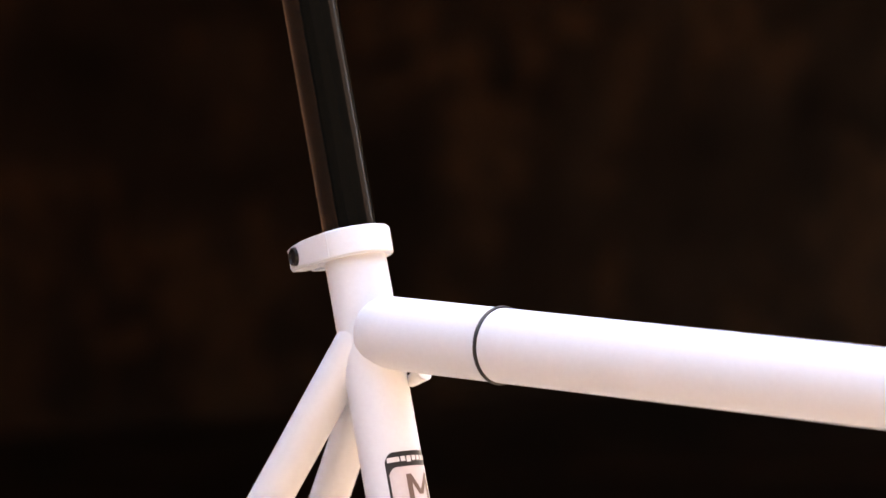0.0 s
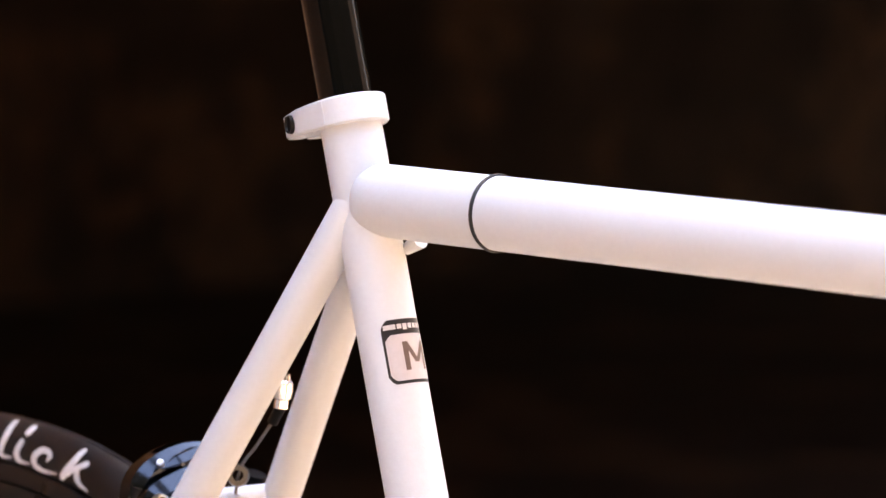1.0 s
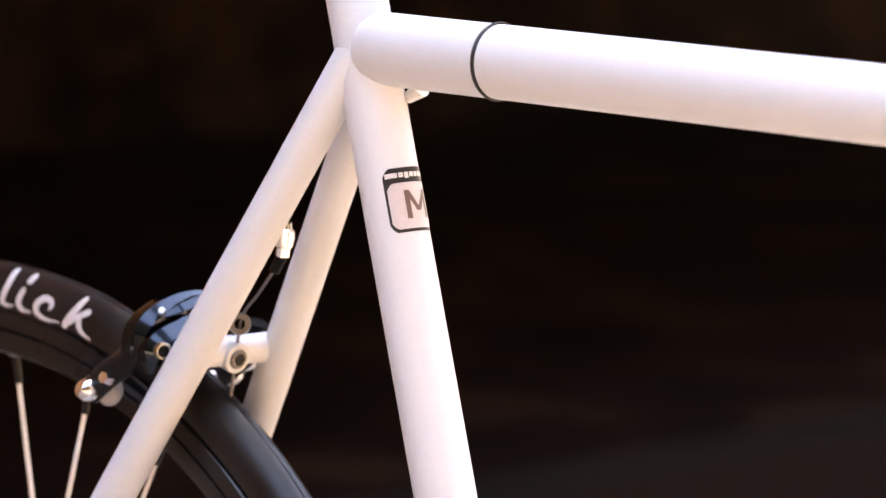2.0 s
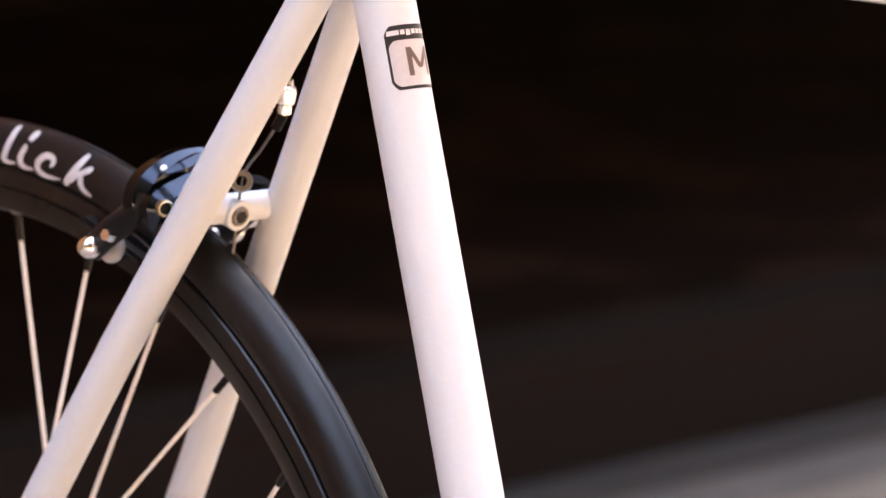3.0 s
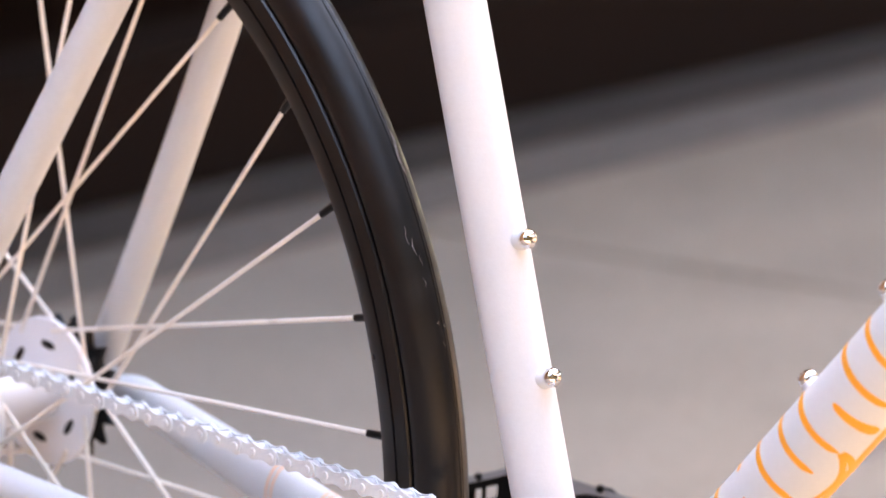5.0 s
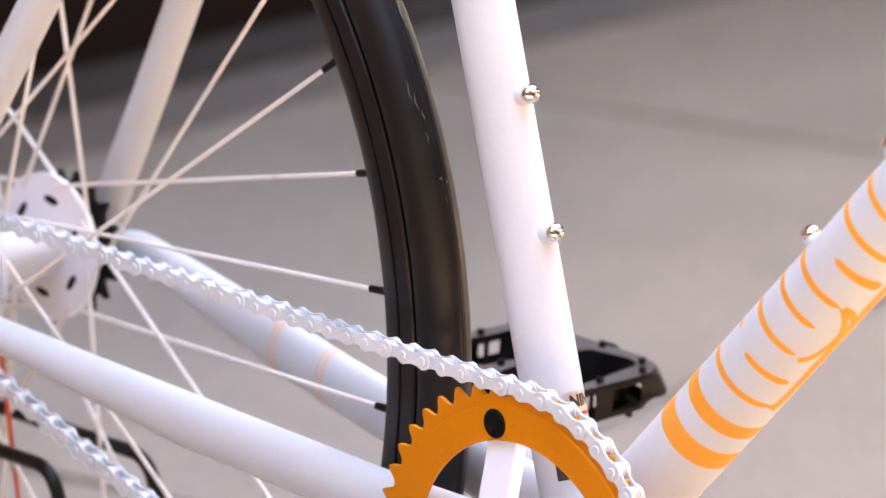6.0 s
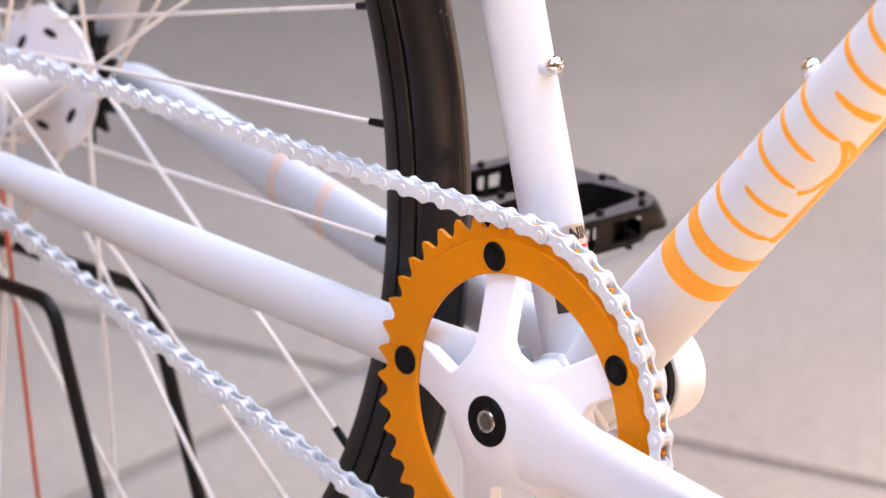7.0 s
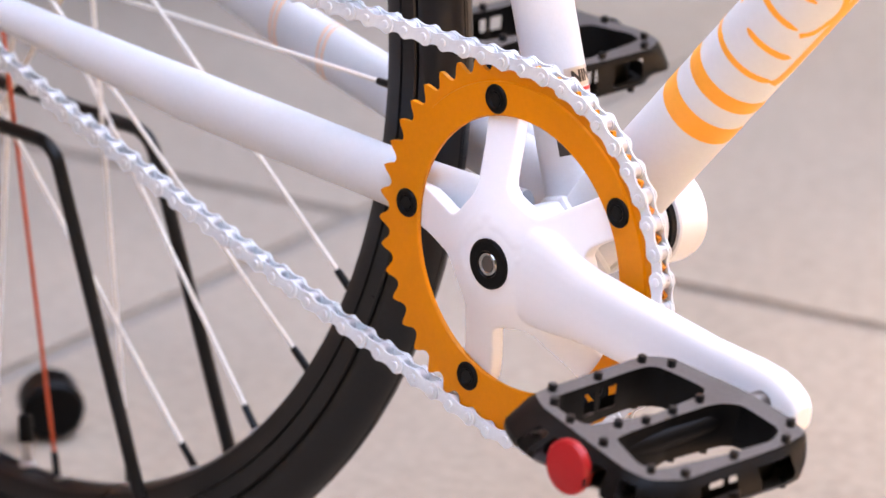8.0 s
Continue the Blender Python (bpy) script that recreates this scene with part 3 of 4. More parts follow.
# ---------------------------------------------------------------- seat clamp and post
def build_seatpost():
    bm = bmesh.new()
    rod(bm, seat(0.50), seat(0.80), 0.0127, seg=48, steps=3)
    part("seat_post", bm, BLACK_GLOSS, bike, "glossy black seat post")
    # collar with a clamping ear towards the rear
    front = Vector((SD.z, 0, -SD.x))
    side = Vector((0, 1, 0))
    c = seat(0.5860)
    bm = bmesh.new()
    # ring
    ring = [(R_ST - 0.0002, -0.0065), (0.0172, -0.0065), (0.0180, -0.0057), (0.0180, 0.0057), (0.0172, 0.0065), (0.0129, 0.0065), (0.0129, 0.003)]
    lathe(bm, ring, c, SD, 64, True)
    cl = part("seat_clamp", bm, WHITE, bike, "satin white seat clamp with a rear bolt")
    # ears, rounded wedge towards the rear, with a slot between
    for s in (-1, 1):
        bm = bmesh.new()
        out = [(0.003, s * 0.0182), (-0.008, s * 0.0182), (-0.018, s * 0.0168), (-0.0305, s * 0.0118), (-0.0340, s * 0.0098), (-0.0340, s * 0.0016), (-0.0135, s * 0.0016), (-0.012, s * 0.0129), (0.003, s * 0.0150)]
        lo = [bm.verts.new(c + front * a + side * b - SD * (0.0065 - 0.075 * max(0, -a - 0.006))) for a, b in out]
        hi = [bm.verts.new(c + front * a + side * b + SD * 0.0065) for a, b in out]
        bm.faces.new(lo)
        bm.faces.new(hi[::-1])
        for i in range(len(out)):
            bm.faces.new((lo[i], hi[i], hi[(i + 1) % len(out)], lo[(i + 1) % len(out)]))
        bmesh.ops.recalc_face_normals(bm, faces=bm.faces)
        bmesh.ops.bevel(bm, geom=list(bm.edges), offset=0.0009, segments=2, affect="EDGES")
        part("clamp_ear", bm, WHITE, cl)
    bm = bmesh.new()
    e = c - front * 0.0240 - side * 0.0140 + SD * 0.0008
    lathe(bm, [(0.0, 0.0012), (0.0032, 0.0012), (0.0036, 0.0022), (0.0041, 0.0022), (0.0044, 0.0014), (0.0044, -0.006)], e, (-0.30, -0.954, -0.05), 28)
    part("clamp_bolt", bm, BLACK, cl, "black socket bolt in the clamp")


build_seatpost()


# ---------------------------------------------------------------- rear wheel
def nipple_angle(k):
    # two spokes near the top sit a little out of true
    return -0.064 - (k - 5) * 2 * math.pi / 32 + radians({-3: 0.9, -2: 0.5}.get(k, 0.0))


SCUFFS = ((32.2, 0.0015, 0.010, 0.0012), (31.0, 0.0005, 0.012, 0.0014), (29.8, 0.0010, 0.006, 0.0010), (24.6, -0.0075, 0.010, 0.0005), (23.6, -0.0060, 0.009, 0.0006), (22.4, -0.0045, 0.006, 0.0005),
          (20.6, -0.0050, 0.005, 0.0006), (17.3, -0.0030, 0.0018, 0.0012), (17.0, 0.0, 0.002, 0.0008), (15.6, -0.0020, 0.003, 0.0006))


def build_wheel():
    c = (HX, 0, HZ)
    ax = (0, 1, 0)
    bm = bmesh.new()
    rim = [(0.2938, 0.000), (0.2942, 0.0045), (0.2965, 0.0092), (0.3015, 0.0112), (0.3073, 0.0116), (0.3077, 0.0094), (0.3085, 0.0094), (0.3089, 0.0118), (0.3170, 0.0121), (0.3177, 0.0112), (0.3177, 0.0090), (0.3120, 0.0085)]
    prof = [(r, -h) for r, h in rim[::-1]] + rim[1:]
    lathe(bm, prof, c, ax, 160, True)
    wh = part("rear_wheel", bm, BLACK_RIM, bike, "rear wheel with black rim and tyre and white spokes")
    # tyre, with a ridge at the bead and a faint tread edge
    bm = bmesh.new()
    w = 0.0138
    t = [(0.3150, 0.0085), (0.3184, 0.0092), (0.3192, 0.0111), (0.3212, 0.0119), (0.3240, 0.0122), (0.3275, 0.0119), (0.3310, 0.0110), (0.3342, 0.0094), (0.3368, 0.0072), (0.3386, 0.0046), (0.3396, 0.0018), (0.3397, 0.0012), (0.3392, 0.0008), (0.3400, 0.0003), (0.3400, 0.0)]
    prof = [(r, -h) for r, h in t] + [(r, h) for r, h in t[-2::-1]]
    lathe(bm, prof, c, ax, 200, True)
    tyre = part("tyre", bm, RUBBER, wh, "smooth black rubber tyre")
    # white script on the right sidewall
    mid = radians(81.6)

    def on_wall(x, y, z):
        a = mid - x / 0.328
        r = 0.3272 + y * 0.86
        u = (r - 0.3240) / 0.0160
        h = 0.0122 * math.sqrt(max(0.06, 1 - (u * u if u > 0 else 0.3 * u * u)))
        return Vector((HX + r * math.cos(a), -h - 0.0004 - z, HZ + r * math.sin(a)))
    # brush script, stroke by stroke: (along, out) in millimetres and a width for each
    script = [
        [([(-25.6, 11.8), (-26.0, 5.9), (-28.1, -2.1), (-28.9, -5.8), (-25.0, -7.3), (-19.7, -6.5)], (3.8, 4.3, 4.2, 3.7, 2.4, 0.9))],
        [([(-13.8, 3.6), (-15.9, -2.9), (-14.3, -6.4), (-10.5, -7.4), (-5.2, -6.9)], (3.7, 4.3, 3.9, 2.4, 0.9)), ([(-11.9, 9.7), (-11.3, 11.5)], (4.4, 4.4))],
        [([(8.1, -1.4), (9.6, 1.7), (7.2, 3.7), (2.4, 3.0), (-1.6, -1.5), (-1.0, -6.1), (5.6, -7.9), (16.8, -6.3)], (1.5, 3.2, 3.5, 3.9, 4.3, 3.9, 2.6, 0.9))],
        [([(28.4, 11.0), (26.5, 4.3), (21.7, -6.1)], (3.7, 4.4, 4.5)), ([(25.2, -3.8), (28.1, 0.1), (31.7, 3.5), (35.4, 6.8)], (2.6, 3.0, 3.4, 3.4)), ([(31.2, 2.2), (32.2, -2.2), (35.2, -5.3), (42.0, -6.6)], (3.2, 4.2, 3.4, 1.0))],
    ]
    for strokes in script:
        bm = bmesh.new()
        for layer, (pts, wide) in enumerate(strokes):
            pp = smooth_path([vec(x, y, w) for (x, y), w in zip(pts, wide)], 7)
            first, last = pp[1] - pp[0], pp[-1] - pp[-2]
            rows = []
            for cap, (p, d) in [(c, (pp[0], first)) for c in (-0.98, -0.8, -0.45)] + [(0, (pp[i], pp[min(i + 1, len(pp) - 1)] - pp[max(i - 1, 0)])) for i in range(len(pp))] + [(c, (pp[-1], last)) for c in (0.45, 0.8, 0.98)]:
                d = vec(d.x, d.y, 0).normalized()
                half = p.z / 2
                c = vec(p.x, p.y, 0) + d * (half * cap)
                e = vec(-d.y, d.x, 0) * (half * math.sqrt(1 - cap * cap))
                rows.append([bm.verts.new(on_wall((c + e * k).x / 1000, (c + e * k).y / 1000, 0.00004 * layer)) for k in (-1, -0.5, 0, 0.5, 1)])
            for p, q in zip(rows, rows[1:]):
                for k in range(4):
                    bm.faces.new((p[k], p[k + 1], q[k + 1], q[k]))
        part("lettering", bm, WHITE_PRINT, tyre, "white brush-script letter on the tyre wall", smooth=60)
    # pale scuffs near the tread's edge
    for deg, y, long, wide in SCUFFS:
        bm = bmesh.new()
        rows = []
        for k in range(7):
            u = k / 6 - 0.5
            a = radians(deg) + u * long / 0.338
            h = y + 0.0003 * math.sin(7 * u + deg)
            r = 0.3401 - 0.0038 * (h / 0.0083) ** 2
            w = wide * (1 - 3.6 * u * u)
            rows.append([bm.verts.new((HX + (r + 0.0001) * math.cos(a), h + e * w, HZ + (r + 0.0001) * math.sin(a))) for e in (-0.5, 0.5)])
        for p, q in zip(rows, rows[1:]):
            bm.faces.new((p[0], p[1], q[1], q[0]))
        part("scuff", bm, SCUFF, tyre)
    # spokes: far and near flange in turn, leading and trailing
    spoke = nip = eye = None
    for k in range(-10, 22):
        a = nipple_angle(k)
        near = k % 2 == 0
        lead = 1 if k % 4 in (0, 3) else -1
        b = a + lead * radians(58)
        yf = -0.032 if near else 0.028
        yf += 0.0018 * (1 if k % 4 in (0, 1) else -1)
        hole = vec(HX + 0.0345 * math.cos(b), yf, HUB_Z + 0.0345 * math.sin(b))
        end = vec(HX + 0.2943 * math.cos(a), 0, HZ + 0.2943 * math.sin(a))
        if k == 12:
            hole.x, end.x = hole.x - 0.0032, end.x - 0.0032
        d = (end - hole).normalized()
        inner = end - d * 0.0153
        bm = bmesh.new()
        rod(bm, hole - d * 0.001, inner + d * 0.002, 0.00115, seg=8)
        red = k == 12
        part("spoke", bm, SPOKE_RED if red else SPOKE_WHITE, wh, "red spoke" if red else "")
        bm = bmesh.new()
        rod(bm, inner, end, 0.0019, 0.0021, seg=10)
        part("nipple", bm, BLACK, wh)
        bm = bmesh.new()
        rad = vec(math.cos(a), 0, math.sin(a))
        lathe(bm, [(0.0022, -0.0010), (0.0034, -0.0006), (0.0036, 0.001)], vec(HX, 0, HZ) + rad * 0.2938, rad, 12)
        part("eyelet", bm, STEEL, wh)
    # valve
    a = nipple_angle(12.5)
    rad = vec(math.cos(a), 0, math.sin(a))
    bm = bmesh.new()
    base = vec(HX, 0, HZ) + rad * 0.2925
    lathe(bm, [(0.0045, 0.0), (0.0045, -0.002), (0.003, -0.0025), (0.003, -0.016), (0.0, -0.016)], base, rad, 16)
    va = part("valve", bm, STEEL, wh, "silver valve stem with black cap")
    bm = bmesh.new()
    lathe(bm, [(0.0038, -0.014), (0.0040, -0.027), (0.003, -0.029), (0.0, -0.0295)], base, rad, 16)
    part("valve_cap", bm, BLACK_PLASTIC, va)
    # high-flange hub with slots
    ch = (HX, 0, HUB_Z)
    bm = bmesh.new()
    lathe(bm, [(0.0, -0.038), (0.012, -0.038), (0.012, -0.034), (0.014, -0.028), (0.0155, -0.02), (0.0150, 0.018), (0.014, 0.024), (0.012, 0.036), (0.012, 0.038), (0.0, 0.038)], ch, ax, 40)
    hub = part("hub", bm, WHITE_GLOSS, wh, "white high-flange hub with slotted flanges")
    for y in (-0.032, 0.028):
        n = 96
        outer = [(HX + 0.0388 * math.cos(2 * math.pi * i / n), HUB_Z + 0.0388 * math.sin(2 * math.pi * i / n)) for i in range(n)]
        inner = [(HX + 0.0130 * math.cos(2 * math.pi * i / n), HUB_Z + 0.0130 * math.sin(2 * math.pi * i / n)) for i in range(n)]
        bm = bmesh.new()
        annulus_plate(bm, outer, inner, y - 0.0016, y + 0.0016)
        part("flange", bm, WHITE_GLOSS, hub)
        # solid black ovals: the darkness inside the slots is put into their colour
        for i in range(6):
            a = radians(22 + 60 * i)
            m = Matrix.Translation((HX, y, HUB_Z)) @ Matrix.Rotation(-a, 4, "Y")
            bm = bmesh.new()
            loop = []
            for j in range(20):
                t = 2 * math.pi * j / 20
                loop.append((0.0255 + 0.0022 * math.cos(t), 0.0056 * math.sin(t)))
            slab_of(bm, loop, -0.0019, 0.0019)
            bm.transform(m)
            part("slot", bm, BLACK, hub)
    # axle and nuts
    bm = bmesh.new()
    rod(bm, vec(HX, -0.088, HUB_Z), vec(HX, 0.073, HUB_Z), 0.005, seg=20)
    for s in (-1,):
        lathe(bm, [(0.0, 0.072 * s), (0.0095, 0.072 * s), (0.0095, 0.074 * s), (0.0085, 0.074 * s), (0.0085, 0.081 * s), (0.0, 0.081 * s)], ch, ax, 6)
    part("axle", bm, STEEL, hub, "steel axle with nuts")
    return wh


def cog_outline(n, rp, cx, cz, tip, root, phase=0.0):
    """Tooth by tooth outline of a sprocket."""
    out = []
    p = 2 * math.pi / n
    for i in range(n):
        a0 = phase + i * p
        for da, r in ((-0.05, tip - 0.0001), (0.0, tip + 0.0003), (0.05, tip - 0.0002), (0.16, rp + 0.0002), (0.25, rp - 0.0020), (0.36, root + 0.0006), (0.50, root), (0.64, root + 0.0006), (0.76, rp - 0.0016), (0.86, rp + 0.0006)):
            a = a0 + da * p
            out.append((cx + r * math.cos(a), cz + r * math.sin(a)))
    return out


def circle_like(outline, cx, cz, r):
    return [(cx + r * (x - cx) / math.hypot(x - cx, z - cz), cz + r * (z - cz) / math.hypot(x - cx, z - cz)) for x, z in outline]


PITCH = 0.0127
CHAIN_Y = -0.0416
COG_N = 17
R_COG = PITCH / 2 / math.sin(math.pi / COG_N)
R_RING = PITCH / 2 / math.sin(math.pi / 44)

wheel = build_wheel()


def build_cogs():
    for y, n, mat, lab in ((CHAIN_Y, COG_N, WHITE_GLOSS, "white cog under the chain"), (0.044, 17, BLACK, "black cog on the far side of the hub")):
        rp = PITCH / 2 / math.sin(math.pi / n)
        o = cog_outline(n, rp, HX, HUB_Z, rp + 0.0034, rp - 0.0040)
        bm = bmesh.new()
        annulus_plate(bm, o, circle_like(o, HX, HUB_Z, 0.012), y - 0.0014, y + 0.0014)
        part("cog", bm, mat, wheel, lab, smooth=30)
        bm = bmesh.new()
        lathe(bm, [(0.012, -0.004), (0.021, -0.004), (0.021, 0.004), (0.012, 0.004)], (HX, y, HUB_Z), (0, 1, 0), 36, True)
        part("lockring", bm, mat, wheel)


build_cogs()


# ---------------------------------------------------------------- crankset
CRANK_DOWN = radians(-5.6)


def build_cranks():
    # spider and arm in one forging, blended where they meet
    ph0 = 0.5174
    bm = bmesh.new()
    lathe(bm, [(0.0, -0.0606), (0.0125, -0.0606), (0.0150, -0.0602), (0.0195, -0.0584), (0.0220, -0.0550), (0.0220, -0.0470), (0.0190, -0.0420), (0.0, -0.0420)], (0, 0, BB), (0, 1, 0), 48)
    a = CRANK_DOWN
    d = vec(math.cos(a), 0, math.sin(a))
    s = vec(-math.sin(a), 0, math.cos(a))
    rings = []
    for r, w, ya, yb in ((-0.008, 0.0180, -0.0575, -0.046), (0.006, 0.0220, -0.0588, -0.046), (0.018, 0.0238, -0.0600, -0.046), (0.032, 0.0232, -0.0614, -0.0470), (0.046, 0.0204, -0.0629, -0.0480), (0.060, 0.0182, -0.0642, -0.0490), (0.100, 0.0164, -0.0665, -0.0525), (0.140, 0.0154, -0.0685, -0.0555), (0.165, 0.0160, -0.0696, -0.0560), (0.178, 0.0152, -0.0698, -0.0562), (0.186, 0.0128, -0.0696, -0.0566), (0.1916, 0.0090, -0.0692, -0.0572), (0.1944, 0.0048, -0.0682, -0.0585)):
        o = vec(0, 0, BB) + d * r
        h = (yb - ya) / 2
        m = (ya + yb) / 2
        ring = []
        for k in range(28):
            t = 2 * math.pi * k / 28
            cu, su = math.cos(t), math.sin(t)
            e = 0.62 + 0.34 * min(1.0, max(0.0, (0.085 - r) / 0.05))
            ring.append(o + s * (w * math.copysign(abs(cu) ** e, cu)) + vec(0, m + h * math.copysign(abs(su) ** e, su), 0))
        rings.append(ring)
    loft(bm, rings)

    # five-pointed spider: flat arms that flare into each other and rise to the boss
    def half_width(r):
        return 0.0100 + 0.0060 * max(0.0, (0.036 - r) / 0.0085) ** 2

    outline = []
    for k in range(5):
        a = ph0 + k * 2 * math.pi / 5

        def at(r, w):
            return vec(r * math.cos(a) - w * math.sin(a), 0, r * math.sin(a) + w * math.cos(a))
        # the arms on both sides of the crank are webbed to it
        low_side = [at(0.0500, -0.0102), at(0.0462, -0.0128), at(0.0450, -0.0190), at(0.0445, -0.0260)] if k == 0 else []
        high_side = [at(0.0445, 0.0260), at(0.0450, 0.0190), at(0.0462, 0.0128), at(0.0500, 0.0102)] if k == 4 else []
        steps = [0.0277, 0.0284, 0.0295, 0.0312, 0.0332, 0.0360, 0.0420, 0.0530, 0.0600, 0.0660, 0.0720, 0.0765]
        rise = [at(r, -half_width(r)) for r in steps]
        fall = [at(r, half_width(r)) for r in steps[::-1]]
        if low_side:
            rise = low_side[::-1] + rise[-5:]
        if high_side:
            fall = fall[:5] + high_side[::-1]
        tip = [at(0.0765 + 0.0030 * math.cos(t), 0.0096 * math.sin(t)) for t in [radians(x) for x in (-60, -30, 0, 30, 60)]]
        outline += rise + tip + fall
    heights = [(0.0, -0.0600), (0.0180, -0.0600), (0.0225, -0.0586), (0.0280, -0.0562), (0.0340, -0.0535), (0.0480, -0.0474), (0.0600, -0.0424), (0.0660, -0.0409), (0.0900, -0.0405)]

    def face(r):
        for (r0, h0), (r1, h1) in zip(heights, heights[1:]):
            if r <= r1:
                return h0 + (h1 - h0) * (r - r0) / (r1 - r0)
        return heights[-1][1]
    rows = []
    for k, back in ((0.08, 1), (0.5, 1), (1.0, 1), (1.0, 0.0), (0.955, 0.0), (0.92, 0), (0.87, 0), (0.82, 0), (0.76, 0), (0.70, 0), (0.64, 0), (0.58, 0), (0.52, 0), (0.46, 0), (0.40, 0), (0.34, 0), (0.28, 0), (0.2, 0), (0.08, 0)):
        row = []
        for p in outline:
            q = p * k
            row.append(vec(q.x, face(q.length) + 0.0074 * back, BB + q.z))
        rows.append(row)
    loft(bm, rows)
    cr = part("crankset", bm, WHITE_GLOSS, bike, "gloss white five-arm crankset with an orange chainring")
    blend = cr.modifiers.new("blend", "REMESH")
    blend.mode, blend.voxel_size, blend.use_smooth_shade = "VOXEL", 0.0006, True
    ease = cr.modifiers.new("ease", "SMOOTH")
    ease.factor, ease.iterations = 0.5, 15
    # axle bolt with a black surround
    bm = bmesh.new()
    lathe(bm, [(0.0118, -0.0594), (0.0118, -0.0616), (0.0108, -0.0624), (0.0066, -0.0624), (0.0058, -0.0614)], (0, 0, BB), (0, 1, 0), 40)
    part("dust_ring", bm, BLACK_PLASTIC, cr, "black ring round the crank bolt")
    bm = bmesh.new()
    lathe(bm, [(0.0058, -0.0606), (0.0058, -0.0614), (0.0052, -0.0621), (0.0040, -0.0621), (0.0036, -0.0618)], (0, 0, BB), (0, 1, 0), 36)
    bolt = part("crank_bolt", bm, BRIGHT_STEEL, cr, "bright steel crank bolt with a hex socket")
    # darker steel carries the shade inside the socket
    bm = bmesh.new()
    lathe(bm, [(0.0040, -0.06205), (0.0035, -0.0617), (0.0031, -0.0602), (0.0, -0.0600)], (0, 0, BB), (0, 1, 0), 6)
    part("hex_socket", bm, DARK_STEEL, bolt)
    # chainring
    o = cog_outline(44, R_RING, 0, BB, R_RING + 0.0021, R_RING - 0.0042, 2.0399)
    rings = []
    bm = bmesh.new()
    c2 = [circle_like(o, 0, BB, r) for r in (0.0800, 0.0805, 0.0650, 0.0644)]
    rows = []
    for y, loop in ((CHAIN_Y - 0.0011, o), (CHAIN_Y - 0.0011, c2[1]), (CHAIN_Y - 0.0022, c2[0]), (CHAIN_Y - 0.0022, c2[2]), (CHAIN_Y - 0.0016, c2[3]), (CHAIN_Y - 0.0002, c2[3]), (CHAIN_Y + 0.0008, c2[0]), (CHAIN_Y + 0.0011, c2[1]), (CHAIN_Y + 0.0011, o)):
        rows.append([vec(x, y, z) for x, z in loop])
    loft(bm, rows, False, True)
    ring = part("chainring", bm, ORANGE_METAL, cr, "orange anodised chainring with 44 teeth", smooth=32)
    for k in range(5):
        a = ph0 + k * 2 * math.pi / 5
        c = (0.0722 * math.cos(a), 0, BB + 0.0722 * math.sin(a))
        bm = bmesh.new()
        lathe(bm, [(0.0066, -0.0410), (0.0069, -0.0441), (0.0062, -0.0448), (0.0042, -0.0449), (0.0036, -0.0445), (0.0033, -0.0440), (0.0, -0.0440)], c, (0, 1, 0), 28)
        cb = part("chainring_bolt", bm, BLACK_PLASTIC, cr, "black socket chainring bolt")
        # black disc: the shade of a deep socket is put into its colour
        bm = bmesh.new()
        lathe(bm, [(0.0, -0.0441), (0.0031, -0.0441), (0.0034, -0.0444)], c, (0, 1, 0), 6)
        part("hex_socket", bm, BLACK_GLOSS, cb)
    # bottom bracket cup on the far side and the far arm
    d = vec(math.cos(CRANK_DOWN), 0, math.sin(CRANK_DOWN))
    s = vec(-math.sin(CRANK_DOWN), 0, math.cos(CRANK_DOWN))
    bm = bmesh.new()
    lathe(bm, [(0.0, 0.0368), (0.0204, 0.0368), (0.0208, 0.0372), (0.0208, 0.0400), (0.0196, 0.0404), (0.0, 0.0404)], (0, 0, BB), (0, 1, 0), 40)
    part("bearing_cup", bm, BLACK, bike, "black bearing cup in the frame")
    bm = bmesh.new()
    lathe(bm, [(0.0, -0.0368), (0.0188, -0.0368), (0.0190, -0.0372), (0.0190, -0.0400), (0.0178, -0.0405), (0.0, -0.0405)], (0, 0, BB), (0, 1, 0), 40)
    part("bearing_cup", bm, BLACK, bike)
    bm = bmesh.new()
    rings = []
    lathe(bm, [(0.0, 0.0405), (0.0222, 0.0405), (0.0230, 0.0415), (0.0234, 0.0545), (0.0224, 0.0590), (0.0180, 0.0616), (0.0, 0.0620)], (0, 0, BB), (0, 1, 0), 40)
    for r, w, ya, yb in ((0.002, 0.0150, 0.0440, 0.0600), (0.030, 0.0160, 0.0460, 0.0610), (0.060, 0.0155, 0.0490, 0.0630), (0.100, 0.0150, 0.0525, 0.0660), (0.140, 0.0145, 0.0555, 0.0685), (0.165, 0.0148, 0.0565, 0.0695), (0.178, 0.0138, 0.0567, 0.0697), (0.186, 0.0105, 0.0570, 0.0694), (0.1905, 0.0055, 0.0580, 0.0686)):
        o = vec(0, 0, BB) - d * r
        h, m = (yb - ya) / 2, (ya + yb) / 2
        ring = []
        for k in range(28):
            t = 2 * math.pi * k / 28
            cu, su = math.cos(t), math.sin(t)
            ring.append(o + s * (w * math.copysign(abs(cu) ** 0.62, cu)) + vec(0, m + h * math.copysign(abs(su) ** 0.62, su), 0))
        rings.append(ring)
    loft(bm, rings)
    part("crank_arm", bm, WHITE_GLOSS, bike, "gloss white far crank arm")
    return cr


build_cranks()


